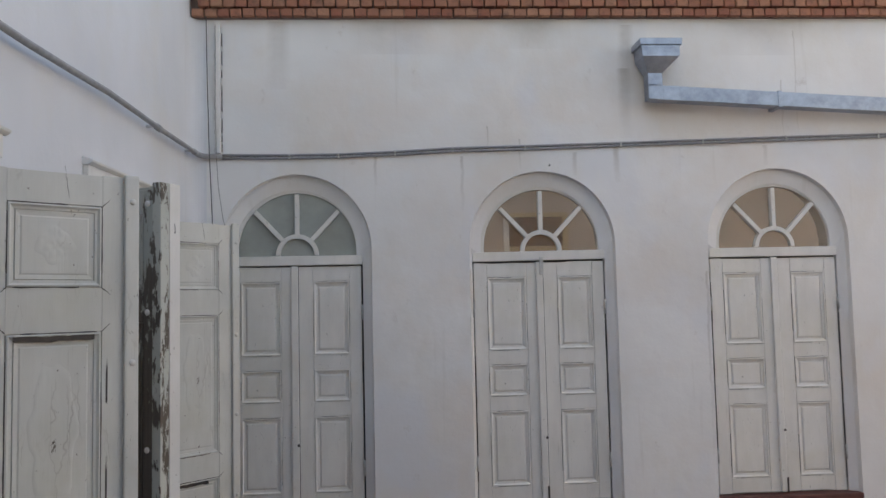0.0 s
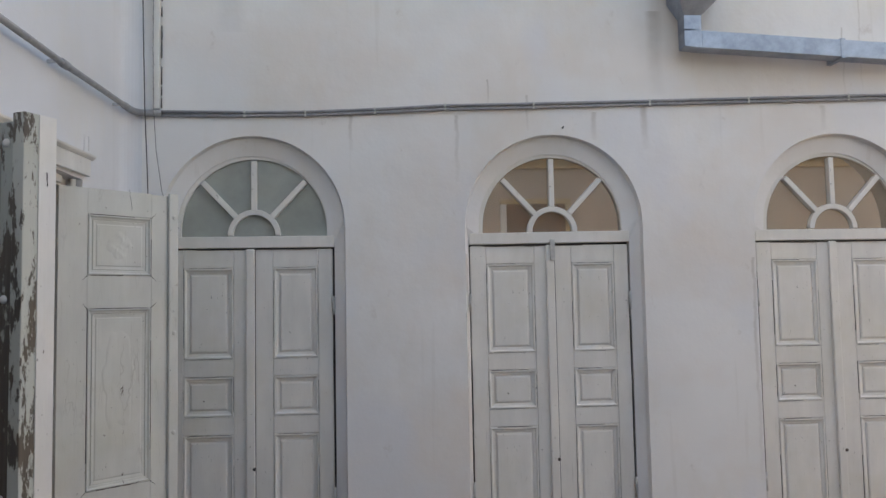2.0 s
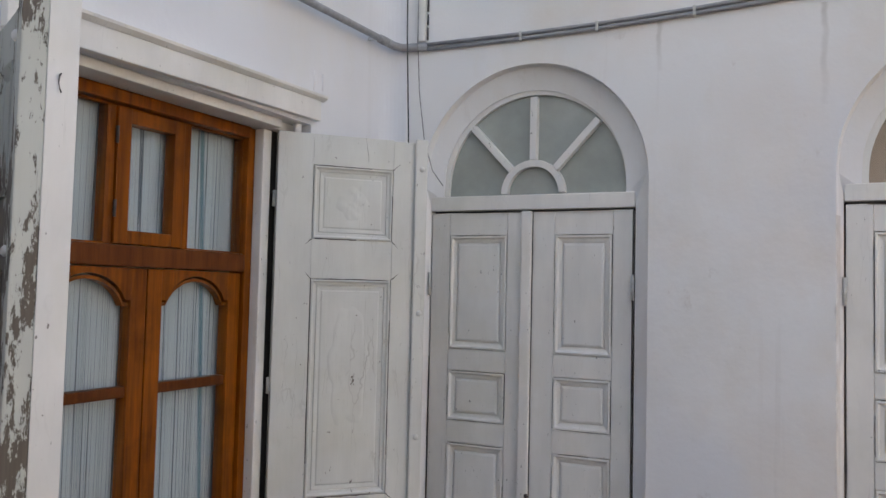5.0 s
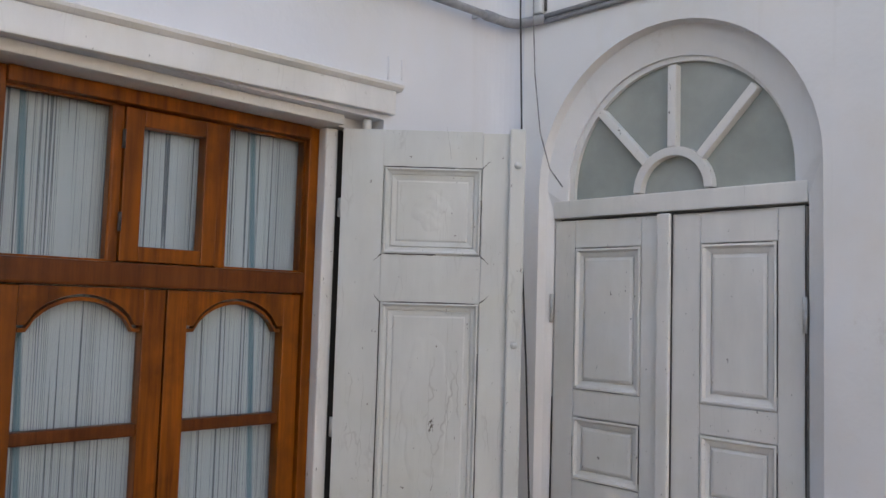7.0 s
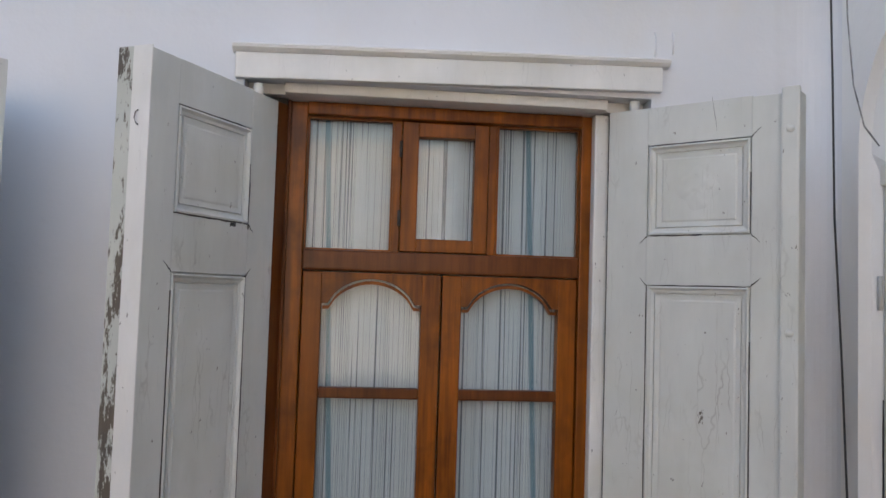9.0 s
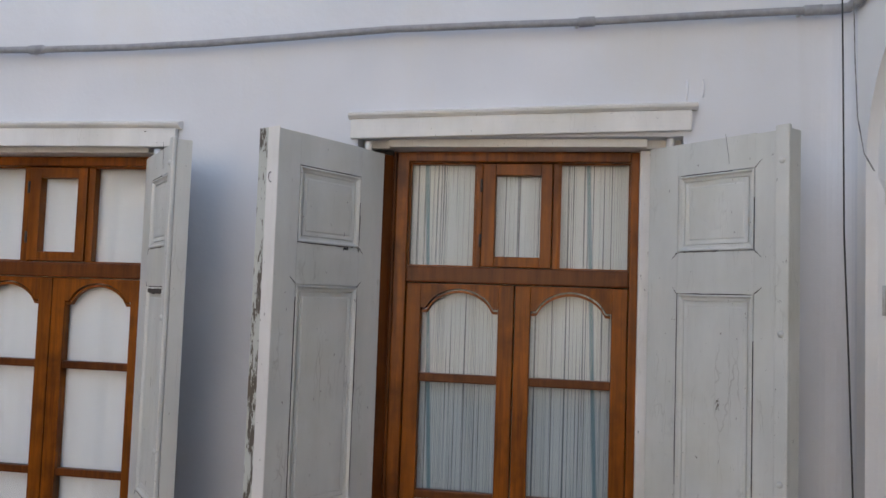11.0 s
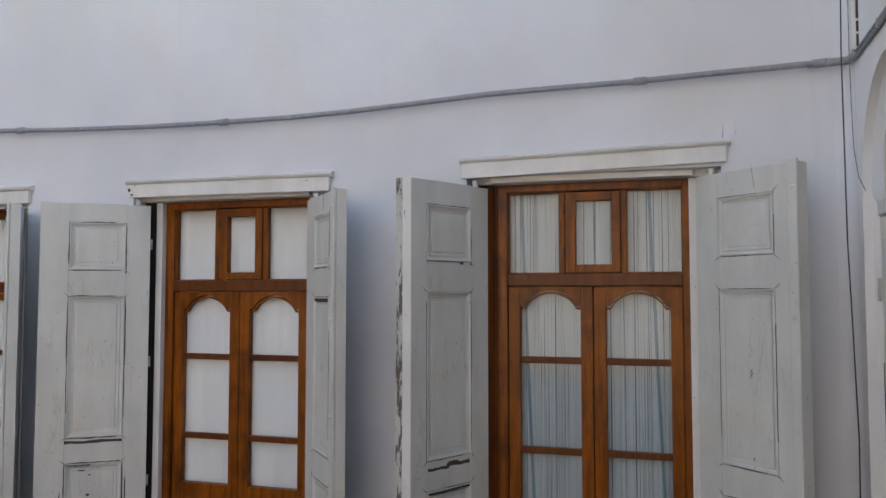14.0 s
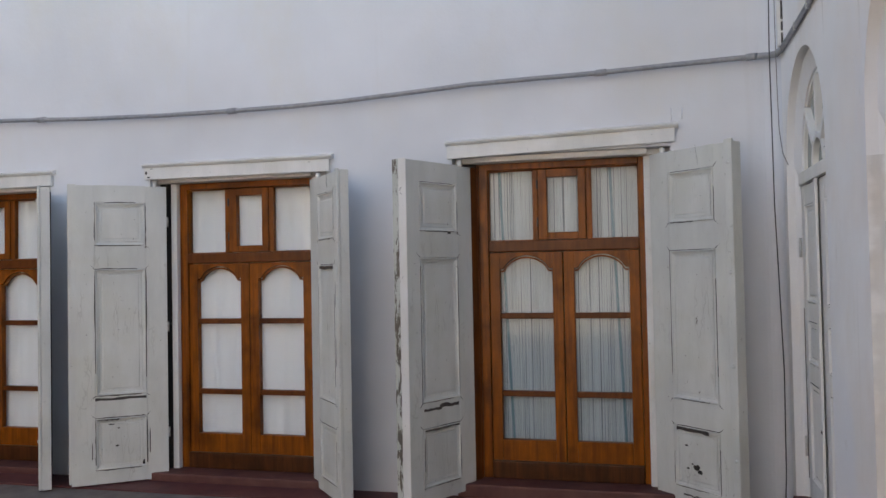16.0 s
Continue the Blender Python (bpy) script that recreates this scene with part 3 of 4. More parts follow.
def tall_window(number, my, drop, label):
    w = thing("window_%d" % number, pose(WX, my, drop, 0, 0, 90), label, "window", "tall windows along the wall", "structure")
    y0, y1 = 0.12, 0.25
    # white outer case
    part("case_post", box(B(), -0.624 if number > 1 else -0.588, -0.574, 0.118 if number > 1 else 0.145, 0.167, 0.101, 2.285), CASE_PAINT if number > 1 else WOOD_DARK, w, "white painted case post" if number > 1 else "bare dark case post", bevel=0.006)
    part("case_post", box(B(), 0.552, 0.606, 0.118, 0.167, 0.101, 2.285), CASE_PAINT, w, "white painted case post", bevel=0.006)
    part("case_head", box(B(), -0.592, 0.578, 0.045, 0.25, 2.287, 2.324), CASE_PAINT, w, "white painted case head", bevel=0.005)
    for x0, x1 in ((-0.722, -0.592), (0.578, 0.722)):
        part("case_head", box(B(), x0, x1, 0.085, 0.25, 2.287, 2.324), CASE_PAINT, w, "white painted case head")
    # Near-black strips stand for the shade in the gaps beside the shutters.
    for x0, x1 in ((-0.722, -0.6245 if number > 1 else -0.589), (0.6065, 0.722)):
        part("rebate", box(B(), x0, x1, 0.125, 0.167, 0.102, 2.285), GAP_SHADE_AND_BARE_WOOD, w, "near-black strip standing for the shade in the gap behind the shutter")
    # varnished frame
    part("window_frame", box(B(), -0.638, -0.515, y0 + 0.048, y1, 0.102, 2.285), WOOD, w, bevel=0.005)
    part("window_frame", box(B(), 0.515, 0.638, y0 + 0.048, y1, 0.102, 2.285), WOOD, w, bevel=0.005)
    part("window_frame", box(B(), -0.515, 0.515, y0 + 0.035, y1, 2.238, 2.285), WOOD, w, bevel=0.005)
    part("transom", box(B(), -0.515, 0.515, y0 + 0.045, y1, 1.668, 1.744), WOOD_DARK, w, bevel=0.008)
    for x in (-0.196, 0.165):
        part("mullion", box(B(), x, x + 0.031, y0 + 0.075, y1, 1.744, 2.238), WOOD, w, bevel=0.004)
    for x0, x1 in ((-0.515, -0.196), (0.196, 0.515)):
        part("pane", box(B(), x0, x1, 0.221, 0.225, 1.744, 2.238), CLEAR, w).visible_shadow = False
        for b in ((x0, x0 + 0.007, 1.744, 2.238), (x1 - 0.007, x1, 1.744, 2.238), (x0 + 0.007, x1 - 0.007, 1.744, 1.751), (x0 + 0.007, x1 - 0.007, 2.231, 2.238)):
            part("bead", box(B(), b[0], b[1], y0 + 0.075, 0.220, b[2], b[3]), WOOD, w)
    vent = part("vent_sash", box(B(), -0.163, -0.102, y0 + 0.065, y1 - 0.012, 1.748, 2.235), WOOD, w, bevel=0.004)
    part("stile", box(B(), 0.110, 0.163, y0 + 0.065, y1 - 0.012, 1.748, 2.235), WOOD, vent, bevel=0.004)
    part("rail", box(B(), -0.102, 0.110, y0 + 0.066, y1 - 0.012, 1.748, 1.797), WOOD, vent, bevel=0.004)
    part("rail", box(B(), -0.102, 0.110, y0 + 0.066, y1 - 0.012, 2.180, 2.235), WOOD, vent, bevel=0.004)
    part("pane", box(B(), -0.113, 0.113, 0.221, 0.225, 1.79, 2.185), CLEAR, vent).visible_shadow = False
    for z in (1.84, 2.10):
        part("hinge", tube(B(), [(-0.168, y0 + 0.062, z), (-0.168, y0 + 0.062, z + 0.06)], 0.006), DARK_IRON_AND_GAPS, vent, smooth=True)
    # two casements with shaped heads
    for side in (-1, 1):
        x0, x1 = (-0.512, -0.003) if side < 0 else (0.003, 0.512)
        p0, p1 = (x0 + 0.07, x1 - 0.072) if side < 0 else (x0 + 0.072, x1 - 0.07)
        ya, yb = y0 + 0.065, y1 - 0.012
        leaf = part("casement", box(B(), x0, p0, ya, yb, 0.145, 1.664), WOOD, w, bevel=0.004)
        part("stile", box(B(), p1, x1, ya, yb, 0.145, 1.664), WOOD, leaf, bevel=0.004)
        head = ogee(p0, p1, 1.642, 1.548)
        part("shaped_rail", band(B(), head, [(x, 1.664) for x, _ in head], ya + 0.001, yb), WOOD, leaf)
        rim = ogee(p0 + 0.004, p1 - 0.004, 1.634, 1.539)
        part("moulding", band(B(), [(x, z - 0.012) for x, z in rim], rim, ya + 0.010, yb - 0.01), WOOD, leaf)
        part("rail", box(B(), p0, p1, ya + 0.001, yb, 0.145, 0.365), WOOD, leaf, bevel=0.005)
        for z in (0.682, 1.222):
            part("glazing_bar", box(B(), p0, p1, ya + 0.008, yb - 0.006, z - 0.02, z + 0.02), WOOD_DARK, leaf, bevel=0.006)
        for z0, z1 in ((0.36, 0.67), (0.695, 1.21)):
            part("pane", box(B(), p0 - 0.002, p1 + 0.002, 0.221, 0.225, z0, z1), CLEAR, leaf).visible_shadow = False
        glaze = [(x, z + 0.004) for x, z in head]
        part("pane", band(B(), [(x, 1.235) for x, _ in glaze], glaze, 0.221, 0.225), CLEAR, leaf).visible_shadow = False
    if number == 2:
        part("knob", stud(B(), 0.535, y0 + 0.049, 1.00, 0.016, -0.03), INNER_WOOD, w, "turned wooden knob", smooth=True)
    part("weather_bar", box(B(), -0.513, 0.513, y0 + 0.036, y0 + 0.09, 0.102, 0.222), FOOT_BOARD, w, "darker board along the foot", bevel=0.008)
    part("window_sill", box(B(), -0.722, 0.722, -0.035, 0.40, 0.01 - drop * 0.5, 0.10), STEP, w, "worn red-brown step below the window", bevel=0.012)
    return w


def lintel(my, drop, low, tilt):
    t = thing("lintel_board", pose(WX, my, 2.325 + drop + low, 0, 0, 90), "white painted board with a small cornice above the window", "lintel", "lintels over the windows", "structure")
    part("board", box(B(), -0.755, 0.755, -0.032, -0.001, -0.002, 0.088, tilt), CASE_PAINT, t, bevel=0.005)
    bm = B()
    prof = [(-0.034, 0.088), (-0.050, 0.100), (-0.053, 0.110), (-0.012, 0.126), (-0.001, 0.128), (-0.001, 0.088)]
    ends = [[bm.verts.new((x, y, z + (tilt if x > 0 else 0))) for y, z in prof] for x in (-0.764, 0.778)]
    for i in range(len(prof)):
        j = (i + 1) % len(prof)
        bm.faces.new((ends[0][i], ends[0][j], ends[1][j], ends[1][i]))
    bm.faces.new(ends[0])
    bm.faces.new(ends[1][::-1])
    part("cornice", bm, CASE_PAINT, t)
    return t


lintels = []
for n, (my, drop) in enumerate(WINDOWS):
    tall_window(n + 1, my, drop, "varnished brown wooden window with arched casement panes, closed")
    lintels.append(lintel(my, drop, (-0.012, -0.015, -0.012)[n], (0.034, -0.006, 0.0)[n]))


# ---- curtains behind the glass ----
def curtain(my, drop, mat, label, seed):
    c = random.Random(seed)
    bm, nx, nz = B(), 90, 10
    ph = [c.uniform(0, 6.28) for _ in range(4)]
    grid = []
    for i in range(nx + 1):
        x = -0.56 + 1.12 * i / nx
        col = []
        for k in range(nz + 1):
            z = 0.20 + 2.06 * k / nz
            fold = 0.008 * math.sin(19 * x + ph[3] + 0.9 * math.sin(1.5 * z)) + 0.004 * math.sin(38 * x + ph[0] + 0.5 * z) + 0.002 * math.sin(71 * x + ph[1] - 0.8 * z) + 0.005 * math.sin(13 * x + ph[2] + 1.4 * z)
            col.append(bm.verts.new((x, 0.256 + fold, z)))
        grid.append(col)
    for a, b in zip(grid, grid[1:]):
        for k in range(nz):
            bm.faces.new((a[k], b[k], b[k + 1], a[k + 1]))
    ob = part("curtain", bm, mat, None, smooth=True)
    ob.matrix_world = pose(WX, my, drop, 0, 0, 90)
    mod = ob.modifiers.new("thickness", "SOLIDIFY")
    mod.thickness = 0.002
    return tagged(ob, label, "curtain", "curtains behind the windows")


curtain(*WINDOWS[0], STRIPED, "pale curtain with thin dark and blue stripes behind glass", 3)
curtain(*WINDOWS[1], SHEER, "plain white curtain hanging close behind the glass", 4)
curtain(*WINDOWS[2], SHEER, "plain white curtain hanging close behind the glass", 5)


# ---- shutters ----
ST = 0.062
SHUTTER_ROWS = [(0.09, 0.475), (0.635, 1.575), (1.745, 2.07)]


def rosette(bm, cx, cz, y, r, rng):
    """A carved diamond of lobes, blurred by many coats of paint."""
    lumps = [(rng.uniform(0.25, 0.95), rng.uniform(0, math.tau), rng.uniform(0.5, 1.0)) for _ in range(30)]
    mid = bm.verts.new((cx, y - 0.0015, cz))
    rings = []
    for k in range(1, 9):
        q, ring = k / 8, []
        for i in range(36):
            a = math.tau * i / 36
            edge = r * (1 + 0.10 * math.cos(4 * a) + 0.06 * math.cos(7 * a + 1))
            px, pz = q * math.cos(a), q * math.sin(a)
            up = sum(w * math.exp(-((px - d * math.cos(f)) ** 2 + (pz - d * math.sin(f)) ** 2) / 0.012) for d, f, w in lumps)
            lift = (0.0006 + 0.0017 * min(1.0, up)) * (1 if k < 8 else 0)
            ring.append(bm.verts.new((cx + edge * px, y - lift, cz + edge * pz)))
        rings.append(ring)
    for i in range(36):
        bm.faces.new((mid, rings[0][i], rings[0][(i + 1) % 36]))
        for p, q in zip(rings, rings[1:]):
            bm.faces.new((p[i], q[i], q[(i + 1) % 36], p[(i + 1) % 36]))
    return bm


def cartouche(bm, cx, cz, y, w, h):
    """A shallow carved shape like a long urn, its edge blurred by paint."""
    mid, rings = bm.verts.new((cx, y - 0.0012, cz)), []
    for k, lift in ((0.45, 0.0012), (0.70, 0.0011), (0.84, 0.0015), (0.93, 0.0014), (1.0, 0.0001)):
        ring = []
        for i in range(56):
            a = math.tau * i / 56
            edge = 1.0 + 0.09 * math.cos(6 * a) - 0.12 * math.cos(2 * a) + 0.05 * math.sin(5 * a) + 0.03 * math.cos(13 * a)
            ring.append(bm.verts.new((cx + w * k * edge * math.cos(a), y - lift, cz + h * k * edge * math.sin(a))))
        rings.append(ring)
    for i in range(56):
        j = (i + 1) % 56
        bm.faces.new((mid, rings[0][i], rings[0][j]))
        for p, q in zip(rings, rings[1:]):
            bm.faces.new((p[i], q[i], q[j], p[j]))
    return bm


def shutter(x, y, drop, angle, face_mat, back_mat, label, ornament, SW=0.62, xa=0.10, free=0.115, h=2.225, up=0.0):
    s = thing("shutter", pose(x, y, 0.055 + drop, 0, 0, angle), label, "shutter", "open window shutters")
    rng = random.Random(int(angle * 7 + y * 13))
    xb = SW - free
    rows = [(z0 + up, z1 + up) for z0, z1 in SHUTTER_ROWS]
    part("core_board", box(B(), 0.02, SW - 0.02, -0.006, 0.006, 0.02, h - 0.02), face_mat, s)
    skins = ((-ST / 2, ST / 2, face_mat),) if ornament or back_mat == face_mat else ((-ST / 2, -ST / 2 + 0.016, back_mat), (-ST / 2 + 0.0162, ST / 2, face_mat))
    edges = [0.0] + [v for r in rows for v in r] + [h]
    for y0, y1, mat in skins:
        for x0, x1 in ((0.0, xa), (xb, SW)):
            part("stile", box(B(), x0, x1, y0, y1, rng.uniform(-0.004, 0.0), h + rng.uniform(-0.004, 0.006)), mat, s, bevel=0.0016)
        for z0, z1 in zip(edges[::2], edges[1::2]):
            part("rail", box(B(), xa + 0.0004, xb - 0.0004, y0 + 0.0005, y1 - 0.0005, z0, z1), mat, s, bevel=0.0008)
    for z0, z1 in rows:
        for out, mat in ((-1, face_mat if ornament else back_mat), (1, face_mat)):
            p = part("panel", fielded(B(), xa, xb, z0, z1, out * ST / 2, out, [(0.0, -0.016), (0.0035, -0.016), (0.0045, 0.001), (0.010, 0.003), (0.018, -0.006), (0.028, -0.009), (0.029, -0.015), (0.032, -0.015), (0.033, -0.008), (0.050, -0.011), (0.056, -0.008)]), mat, s)
            if out < 0 and ornament and z0 > 0.5:
                cx, cz = (xa + xb) / 2, (z0 + z1) / 2
                if z0 < 1.6:
                    part("carving", cartouche(B(), cx, cz + 0.09, -ST / 2 + 0.0079, 0.098, 0.235), face_mat, p, "shallow carved ornament under thick paint", smooth=True)
                else:
                    part("rosette", rosette(B(), cx, cz, -ST / 2 + 0.0079, 0.070, rng), face_mat, p, smooth=True)
    part("pivot", tube(B(), [(xa - 0.07, 0, h - 0.01), (xa - 0.07, 0, h + 0.04)], 0.018, 12), CASE_PAINT, s, "white painted pivot pin", smooth=True)
    for z in (0.3, 1.1, 1.9):
        part("hinge", tube(B(), [(-0.006, 0, z), (-0.006, 0, z + 0.07)], 0.009), IRON, s, "painted iron hinge", smooth=True)
    # rounded strip along the free edge, bolted on
    thick = 0.022 if ornament else 0.034
    sx = SW - 0.055 if ornament else SW - 0.035
    if back_mat != face_mat:
        return s
    strip = part("edge_strip", box(B(), sx, sx + 0.058, -ST / 2 - thick, -ST / 2 - 0.001, 0.0, h + 0.012), face_mat if ornament else (back_mat if back_mat == face_mat else CHIPPED), s, "rounded strip bolted along the free edge", bevel=0.008)
    for z in (0.35, 0.9, 1.45, 2.10):
        part("bolt", stud(B(), sx + 0.03, -ST / 2 - thick + 0.001, z, 0.014, -0.010), face_mat, strip, smooth=True)
    return s


def split_board(s, x0, x1, z0, z1, out, seed):
    """A dark gap where a board has shrunk from its rail."""
    rng, bm = random.Random(seed), B()
    n = 9
    low = [(x0 + (x1 - x0) * i / n, z0 + rng.uniform(-0.004, 0.004)) for i in range(n + 1)]
    high = [(x, z + (z1 - z0) * rng.uniform(0.7, 1.1)) for x, z in low]
    y = out * (ST / 2 + 0.001)
    part("split", band(bm, low, high, min(y, y - out * 0.003), max(y, y - out * 0.003)), DARK_IRON_AND_GAPS, s, "dark open split in the wood")


def mitre_cracks(s, out, corners, seed):
    """Fine open joints that run out from the panel corners."""
    rng = random.Random(seed)
    for x, z, dx, dz in corners:
        low, high = [], []
        for i in range(7):
            u = i / 6
            w = 0.0024 * (1.1 - u) + rng.uniform(0, 0.0006)
            px, pz = x + dx * u + rng.uniform(-0.0015, 0.0015), z + dz * u + rng.uniform(-0.0015, 0.0015)
            low.append((px, pz - w))
            high.append((px, pz + w))
        y = out * (ST / 2 + 0.0006)
        part("crack", band(B(), low, high, y - 0.0008, y + 0.0008), DARK_IRON_AND_GAPS, s, "dark hairline crack")


CORNERS = [(0.505, 1.745, 0.030, -0.026), (0.505, 2.07, 0.030, 0.028), (0.505, 1.575, 0.032, 0.028), (0.10, 1.745, -0.026, -0.024), (0.10, 1.575, -0.022, 0.024),
           (0.505, 0.635, 0.030, -0.024), (0.10, 0.635, -0.024, -0.022), (0.10, 0.475, -0.022, 0.022), (0.505, 0.475, 0.030, 0.024), (0.40, 2.10, -0.018, 0.12)]

south, north = "panelled white wooden shutter, folded open, paint cracked", "panelled white wooden shutter, open, its outer face weathered bare"
S1R, S1L, S2R, S2L = (0.153, 0.516, 0.02), (0.15, 0.523, 0.004), (0.177, 0.529, 0.006), (0.15, 0.508, 0.008)  # panel sides, lift
s1r = shutter(-1.821, 5.785, 0.0, 46, SHUTTER_PAINT, SHUTTER_PAINT, south, True, 0.668, 0.153, 0.152, 2.225, 0.02)
s1l = shutter(-1.812, 4.531, 0.0, -27, SHUTTER_PAINT, WORN_PAINT, north, False, 0.641, 0.15, 0.118, 2.207, 0.004)
# Added strip, sized to cover the case post as seen from the camera.
part("hanging_stile", box(B(), -0.072, -0.0005, -0.018, ST / 2 - 0.002, 0.0, 2.205), WOOD_DARK, s1l, "dark wooden strip added to cover the case post from view", bevel=0.004)
# Paler paint puts the light on this end into its colour.
part("edge_board", box(B(), 0.6412, 0.6455, -ST / 2 - 0.004, ST / 2 + 0.001, -0.004, 2.214), CASE_PAINT, s1l, "cream painted edge board, paler to stand for its lit side", bevel=0.0015)


part("staple", tube(B(), [(0.647, -0.004, 1.985), (0.653, -0.008, 1.99), (0.655, -0.012, 2.005), (0.653, -0.010, 2.022), (0.647, -0.006, 2.028)], 0.0018, 6), DARK_IRON_AND_GAPS, s1l, "small bent iron staple", smooth=True)


def rear_leaf(s, width, wall_y):
    """The outer leaf of a folding shutter, turned back from the free edge to the wall."""
    tip = Vector((width - 0.03, -ST / 2 - 0.032, 0))
    end = s.matrix_world.inverted() @ Vector((WX + 0.012, wall_y, 0))
    way = Vector((end.x - tip.x, end.y - tip.y, 0))
    n, h, t = way.length * 0.68, 2.215, 0.025
    rows = [(0.09, 0.475), (0.635, 1.575), (1.745, 2.07)]
    leaf = part("rear_leaf", box(B(), 0.02, n - 0.02, -0.006, 0.006, 0.02, 2.16), WORN_PAINT, s, "outer leaf with its paint peeled to dark wood")
    leaf.matrix_local = Matrix.Translation(tip) @ pose(0, 0, 0, 0, 0, math.degrees(math.atan2(way.y, way.x)))
    part("stile", box(B(), -0.028, 0.022, -t - 0.004, t + 0.004, -0.005, h), CHIPPED, leaf, "chipped and peeling stile", bevel=0.005)
    low = 2.185
    part("stile", box(B(), 0.0225, 0.075, -t, t, -0.003, low), WORN_PAINT, leaf, bevel=0.004)
    part("stile", box(B(), n - 0.08, n, -t, t, 0.0, low), WORN_PAINT, leaf, bevel=0.005)
    edges = [0.0] + [v for r in rows for v in r] + [low]
    for z0, z1 in zip(edges[::2], edges[1::2]):
        part("rail", box(B(), 0.0765, n - 0.0815, -t + 0.001, t - 0.001, z0, z1), WORN_PAINT, leaf, bevel=0.004)
    for z0, z1 in rows:
        part("panel", fielded(B(), 0.075, n - 0.08, z0, z1, t, 1, [(0.0, -0.016), (0.004, 0.003), (0.018, -0.006), (0.03, -0.012), (0.05, -0.006)]), WORN_PAINT, leaf)
    for z in (0.45, 1.0, 1.62, 2.12):
        part("bolt", stud(B(), 0.052, t - 0.001, z, 0.015, 0.012), CASE_PAINT, leaf, "white painted bolt head", smooth=True)


rear_leaf(s1l, 0.645, 4.405)
s2r = shutter(-1.8026, 3.386, -0.03, 40.6, SHUTTER_PAINT, SHUTTER_PAINT, south, True, 0.667, 0.177, 0.138, 2.197, 0.006)
s2l = shutter(-1.7955, 2.165, -0.03, -53.4, SHUTTER_PAINT, SHUTTER_PAINT, south, False, 0.67, 0.15, 0.162, 2.205, 0.008)
shutter(-1.8026, 1.039, -0.04, 42, SHUTTER_PAINT, SHUTTER_PAINT, south, True, 0.667, 0.177, 0.138, 2.197)
for s, out, (xa, xb, up), seed, share, wide in ((s1r, -1, S1R, 31, 0.95, 0.0046), (s1l, 1, S1L, 32, 0.95, 0.0052), (s2r, -1, S2R, 33, 1.0, 0.0050), (s2l, 1, S2L, 34, 1.0, 0.0085)):
    joint_gaps(s, out * (ST / 2 - 0.001), out, xa, xb, [(z0 + up, z1 + up) for z0, z1 in SHUTTER_ROWS], seed, share, wide)
    corners = [(xa if x < 0.2 else (xb if x > 0.5 else x), z + up, dx, dz) for x, z, dx, dz in (CORNERS if out < 0 else CORNERS[2:9])]
    mitre_cracks(s, out, corners, seed - 11)


def chip(s, x, z, w, h, out, seed, y=None):
    """A flake of paint gone to the dark wood, with a ragged outline."""
    rng, bm, n = random.Random(seed), B(), 14
    y = out * (ST / 2 - 0.0085) if y is None else y
    ring = [(x + w * rng.uniform(0.55, 1.0) * math.cos(math.tau * k / n), z + h * rng.uniform(0.55, 1.0) * math.sin(math.tau * k / n)) for k in range(n)]
    front = [bm.verts.new((px, y + out * 0.0022, pz)) for px, pz in ring]
    back = [bm.verts.new((px, y - out * 0.001, pz)) for px, pz in ring]
    bm.faces.new(front)
    for k in range(n):
        bm.faces.new((front[k], front[(k + 1) % n], back[(k + 1) % n], back[k]))
    part("chip", bm, GAP_SHADE_AND_BARE_WOOD, s, "dark flake where the paint has come off")


split_board(s1r, 0.176, 0.430, 0.462, 0.490, -1, 1)
split_board(s1r, 0.22, 0.36, 0.062, 0.072, -1, 3)
split_board(s1r, 0.503, 0.512, 0.20, 0.31, -1, 31)
for x, z, w, h, seed in ((0.325, 0.245, 0.034, 0.024, 1), (0.35, 0.222, 0.022, 0.018, 2), (0.248, 0.372, 0.014, 0.008, 3), (0.255, 0.232, 0.016, 0.007, 4), (0.29, 0.262, 0.010, 0.006, 5)):
    chip(s1r, x, z, w, h, -1, seed)
split_board(s1l, 0.168, 0.36, 0.592, 0.618, 1, 4)
split_board(s1l, 0.34, 0.51, 0.584, 0.602, 1, 41)
split_board(s1l, 0.165, 0.50, 0.454, 0.468, 1, 11)
split_board(s1l, 0.505, 0.518, 0.20, 0.40, 1, 5)
split_board(s1l, 0.508, 0.514, 0.09, 0.18, 1, 51)
split_board(s1l, 0.153, 0.160, 0.66, 0.76, 1, 52)
split_board(s1l, 0.22, 0.25, 1.736, 1.748, 1, 53)
split_board(s2r, 0.205, 0.50, 1.548, 1.572, -1, 6)
split_board(s2r, 0.545, 0.552, 1.30, 1.46, -1, 7)
split_board(s2r, 0.545, 0.552, 0.90, 1.08, -1, 8)
split_board(s2l, 0.155, 0.51, 0.610, 0.632, 1, 13)
split_board(s2l, 0.16, 0.33, 0.472, 0.486, 1, 14)
split_board(s2l, 0.345, 0.50, 0.462, 0.477, 1, 15)
split_board(s2l, 0.146, 0.152, 0.13, 0.44, 1, 16)
split_board(s2l, 0.128, 0.136, 0.20, 0.40, 1, 9)
split_board(s2l, 0.528, 0.534, 0.18, 0.30, 1, 10)
for x, z, w, h, seed in ((0.36, 0.27, 0.016, 0.009, 6), (0.40, 0.43, 0.030, 0.006, 7), (0.35, 0.40, 0.016, 0.005, 8), (0.175, 0.13, 0.014, 0.030, 9)):
    chip(s2l, x, z, w, h, 1, seed)


